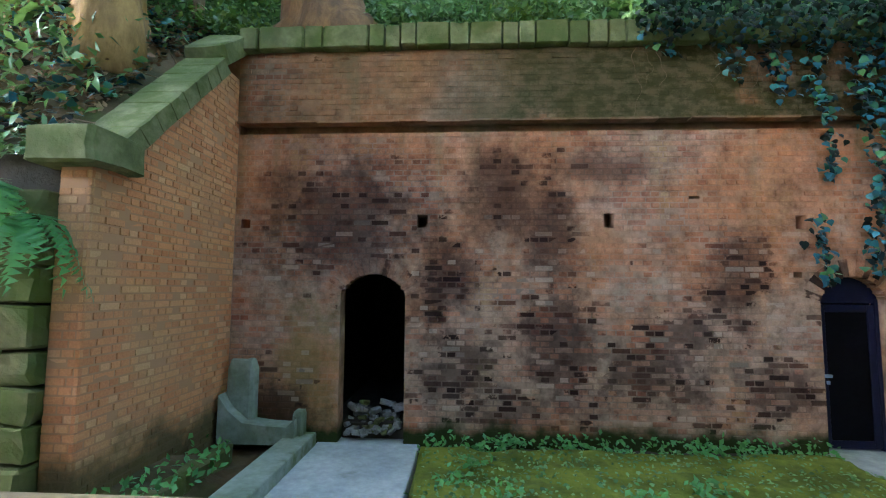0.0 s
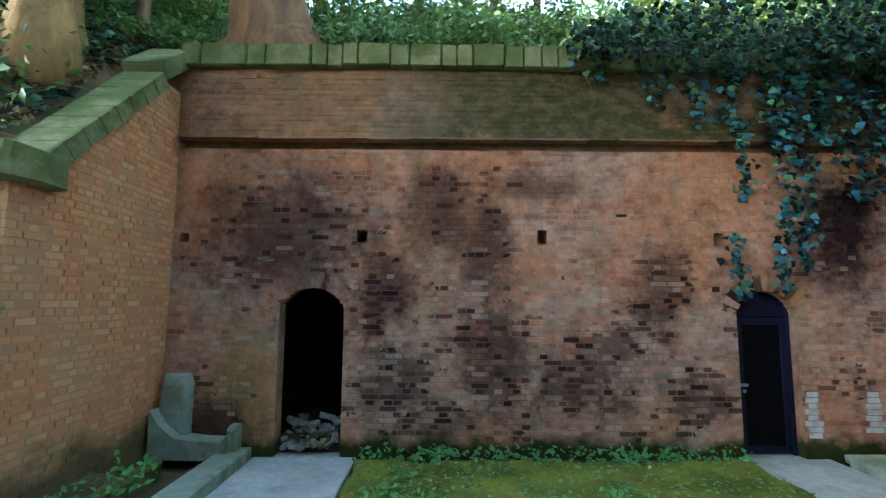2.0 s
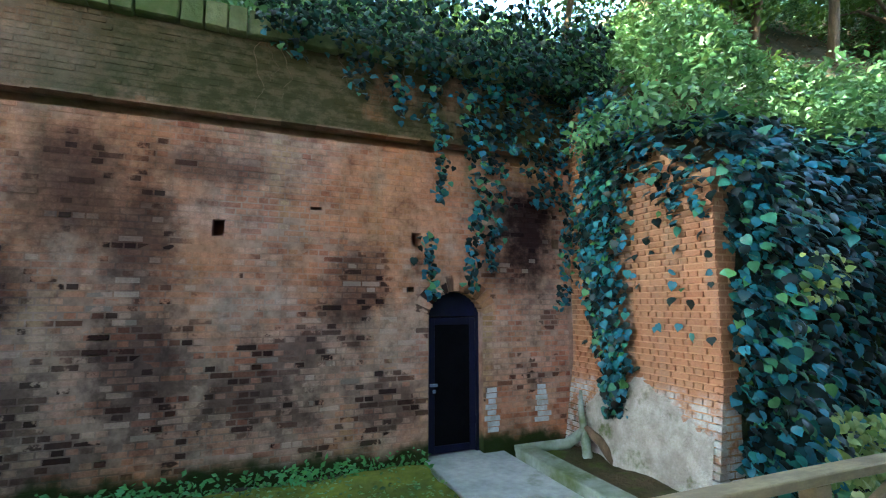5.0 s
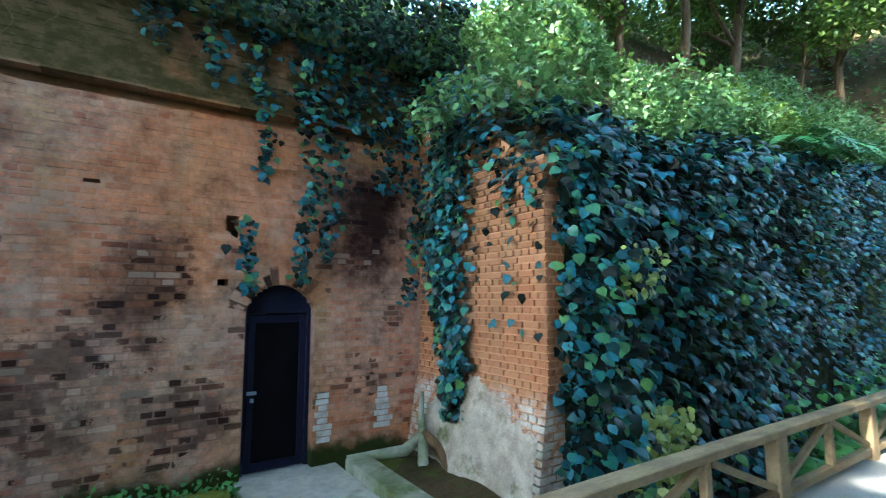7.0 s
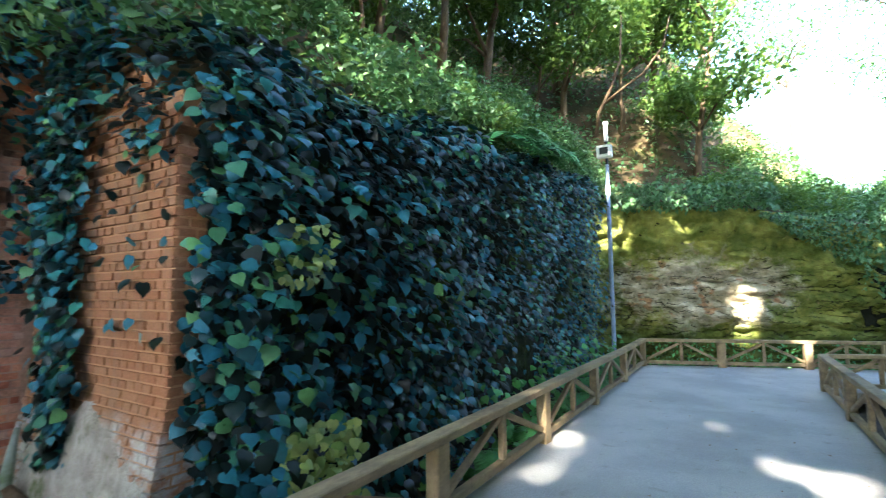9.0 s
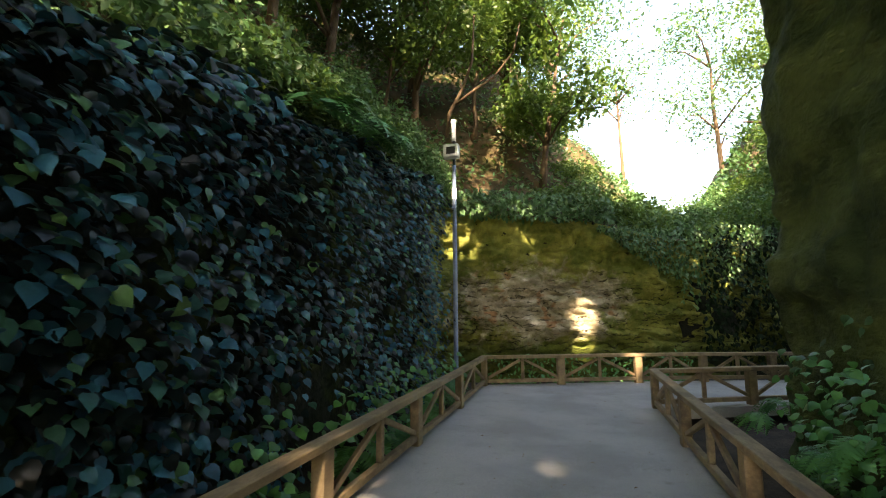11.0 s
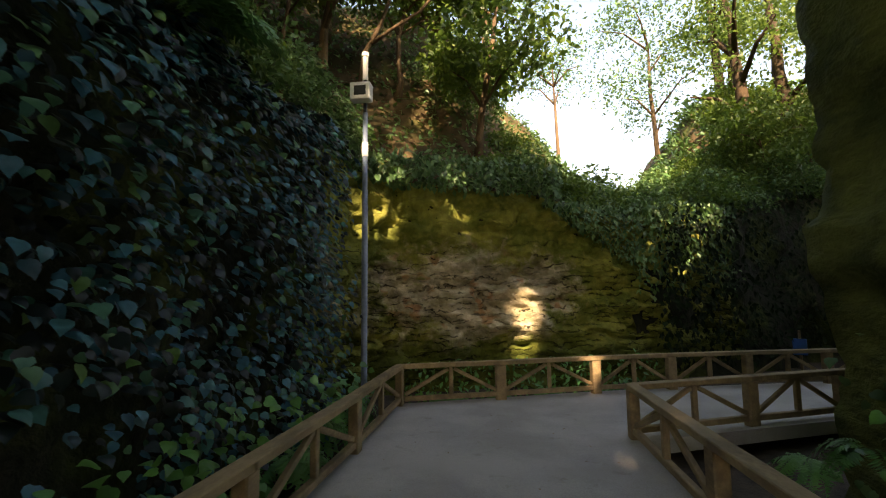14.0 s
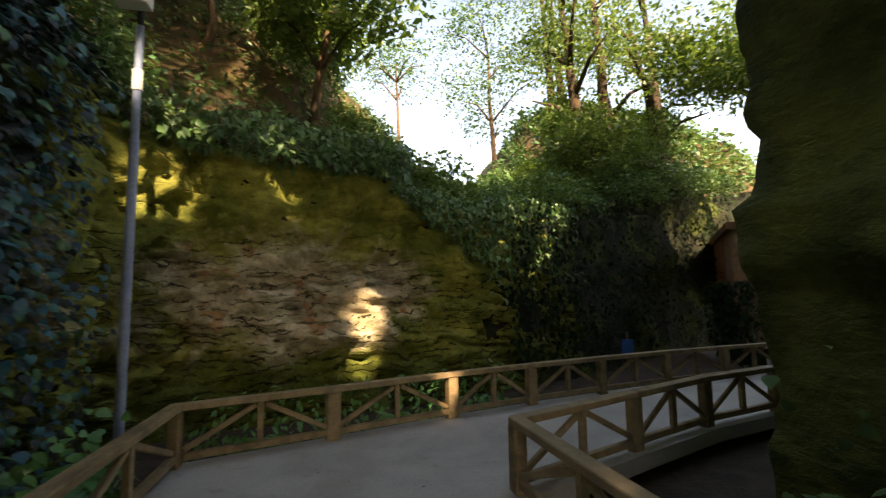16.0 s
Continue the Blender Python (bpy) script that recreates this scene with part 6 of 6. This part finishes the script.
patch_leaves("cliff_creeper", on_far, 4200, (0.09, 0.2), LEAF_SHAPE, SHADE_LEAF, "creeper on the far rock, leaves coloured dark for shade", "creeper", (-0.9, -0.3, 0.5), 0.4)
patch_leaves("rock_brow", lambda: (lambda s: (17.5 + 1.9 * s + 0.05 + U(-0.2, 0.8), 3.9 - 4.6 * s, 4.05 - 0.2 * s + U(-0.1, 0.6)))(U(0, 1)), 2400, (0.09, 0.2), LEAF_SHAPE, SHRUB, "shrubs hanging over the rock face's top", "shrub", (-0.8, -0.1, 0.7), 0.6)
patch_leaves("rock_brow", lambda: (lambda s: (19.3 + 0.9 * s + U(-0.5, 0.4), -0.3 - 2.2 * s, 3.6 - 0.4 * s - U(-0.4, 1.2) * s))(U(0, 1)), 1300, (0.07, 0.16), LEAF_SHAPE, SHRUB, "shrubs hanging over the rock face's top", "shrub", (-0.8, -0.1, 0.7), 0.6)
patch_leaves("rock_brow", lambda: (lambda s: (20.0 + 1.5 * s - U(0.1, 0.6), -2.3 - 2.7 * s, 1.5 + 2.2 * U(0, 1) ** 0.7))(U(0, 1)), 1100, (0.08, 0.18), LEAF_SHAPE, SHRUB, "sunlit shrubs hanging down the rock at the bend", "shrub", (-0.9, -0.1, 0.5), 0.6)

# blue panel for an unidentified bright spot; masonry at the path's far end
ob = empty("blue_spot_panel", pose(21.5, -6.45, -0.55), "small blue panel on an added post by the shaded path", "sign")
bm = bmesh.new()
tube(bm, [(0, 0, -0.3), (0, 0, 1.2)], [0.03, 0.03], 8)
part("post", bm, WOOD, ob)
bm = bmesh.new()
box(bm, -0.02, -0.14, 0.62, 0.02, 0.14, 1.0)
o = part("panel", bevel(bm, 0.006), BLUE, ob, "plain blue panel")
o.rotation_euler, o.location = (0, 0, radians(-35)), (-0.06, 0.04, 0)
bm = bmesh.new()
m = pose(23.6, -12.2, 0, 0, 0, -38)
box(bm, -3.0, 0, -0.4, -1.6, 0.6, 3.3, m)
box(bm, 1.6, 0, -0.4, 3.0, 0.6, 3.3, m)
for k in range(16):
    a, b = -1.6 + 0.2 * k, -1.4 + 0.2 * k
    z = 0.7 + math.sqrt(max(0, 2.6 - ((a + b) / 2) ** 2))
    box(bm, a, 0, z, b, 0.6, 3.3, m)
box(bm, -3.1, -0.1, 3.3, 3.1, 0.7, 3.5, m)
box(bm, -2.0, 5.5, -0.4, 2.0, 5.7, 3.2, m)
structure(part("wall_portal", bm, BRICK), "brick tunnel portal at the path's far end", "portal")
# Bushes added where the portal's foot is only dark.
patch_leaves("path_bushes", lambda: (lambda s: (20.9 + 2.6 * s + PYR.gauss(0, 0.25), -9.6 - 1.6 * s + PYR.gauss(0, 0.25), -0.2 + 2.1 * U(0, 1) ** 0.8))(U(0, 1)), 1600, (0.12, 0.24), LEAF_SHAPE, SHADE_LEAF, "added bushes coloured dark for the unlit far end of the path", "bushes", (-0.8, 0.4, 0.5), 0.5)
patch_leaves("cliff_plants", lambda: (U(7.5, 13.6), -2.22 + U(-0.05, 0.2), 0.0 + 1.5 * U(0, 1) ** 2), 150, (0.05, 0.11), IVY_SHAPE, SHRUB, "scattered green plants on the dark cliff", "plants", (-0.3, 0.9, 0.5), 0.4)


def behind_fence():
    s = U(0, 1)
    k = min(2, int(s * 3))
    f = s * 3 - k
    (ax, ay), (bx, by) = FAR[k], FAR[k + 1]
    return (ax + (bx - ax) * f + 0.3 + U(0, 0.6), ay + (by - ay) * f + 0.1, -0.25 + 0.75 * U(0, 1) ** 1.6)


patch_leaves("fence_plants", behind_fence, 700, (0.06, 0.14), LEAF_SHAPE, FERN, "green plants growing behind the fence", "plants", (-0.7, 0.1, 0.7), 0.5)
patch_leaves("deck_litter", lambda: (lambda x: (x, U(-0.7, 2.0), deck_z(x) + 0.006))(U(5.0, 16.0)), 70, (0.025, 0.05), LEAF_SHAPE, LITTER, "small dry leaves scattered on the deck", "leaf litter", (0, 0, 1), 0.12, (1, 0, 0), 1.0)
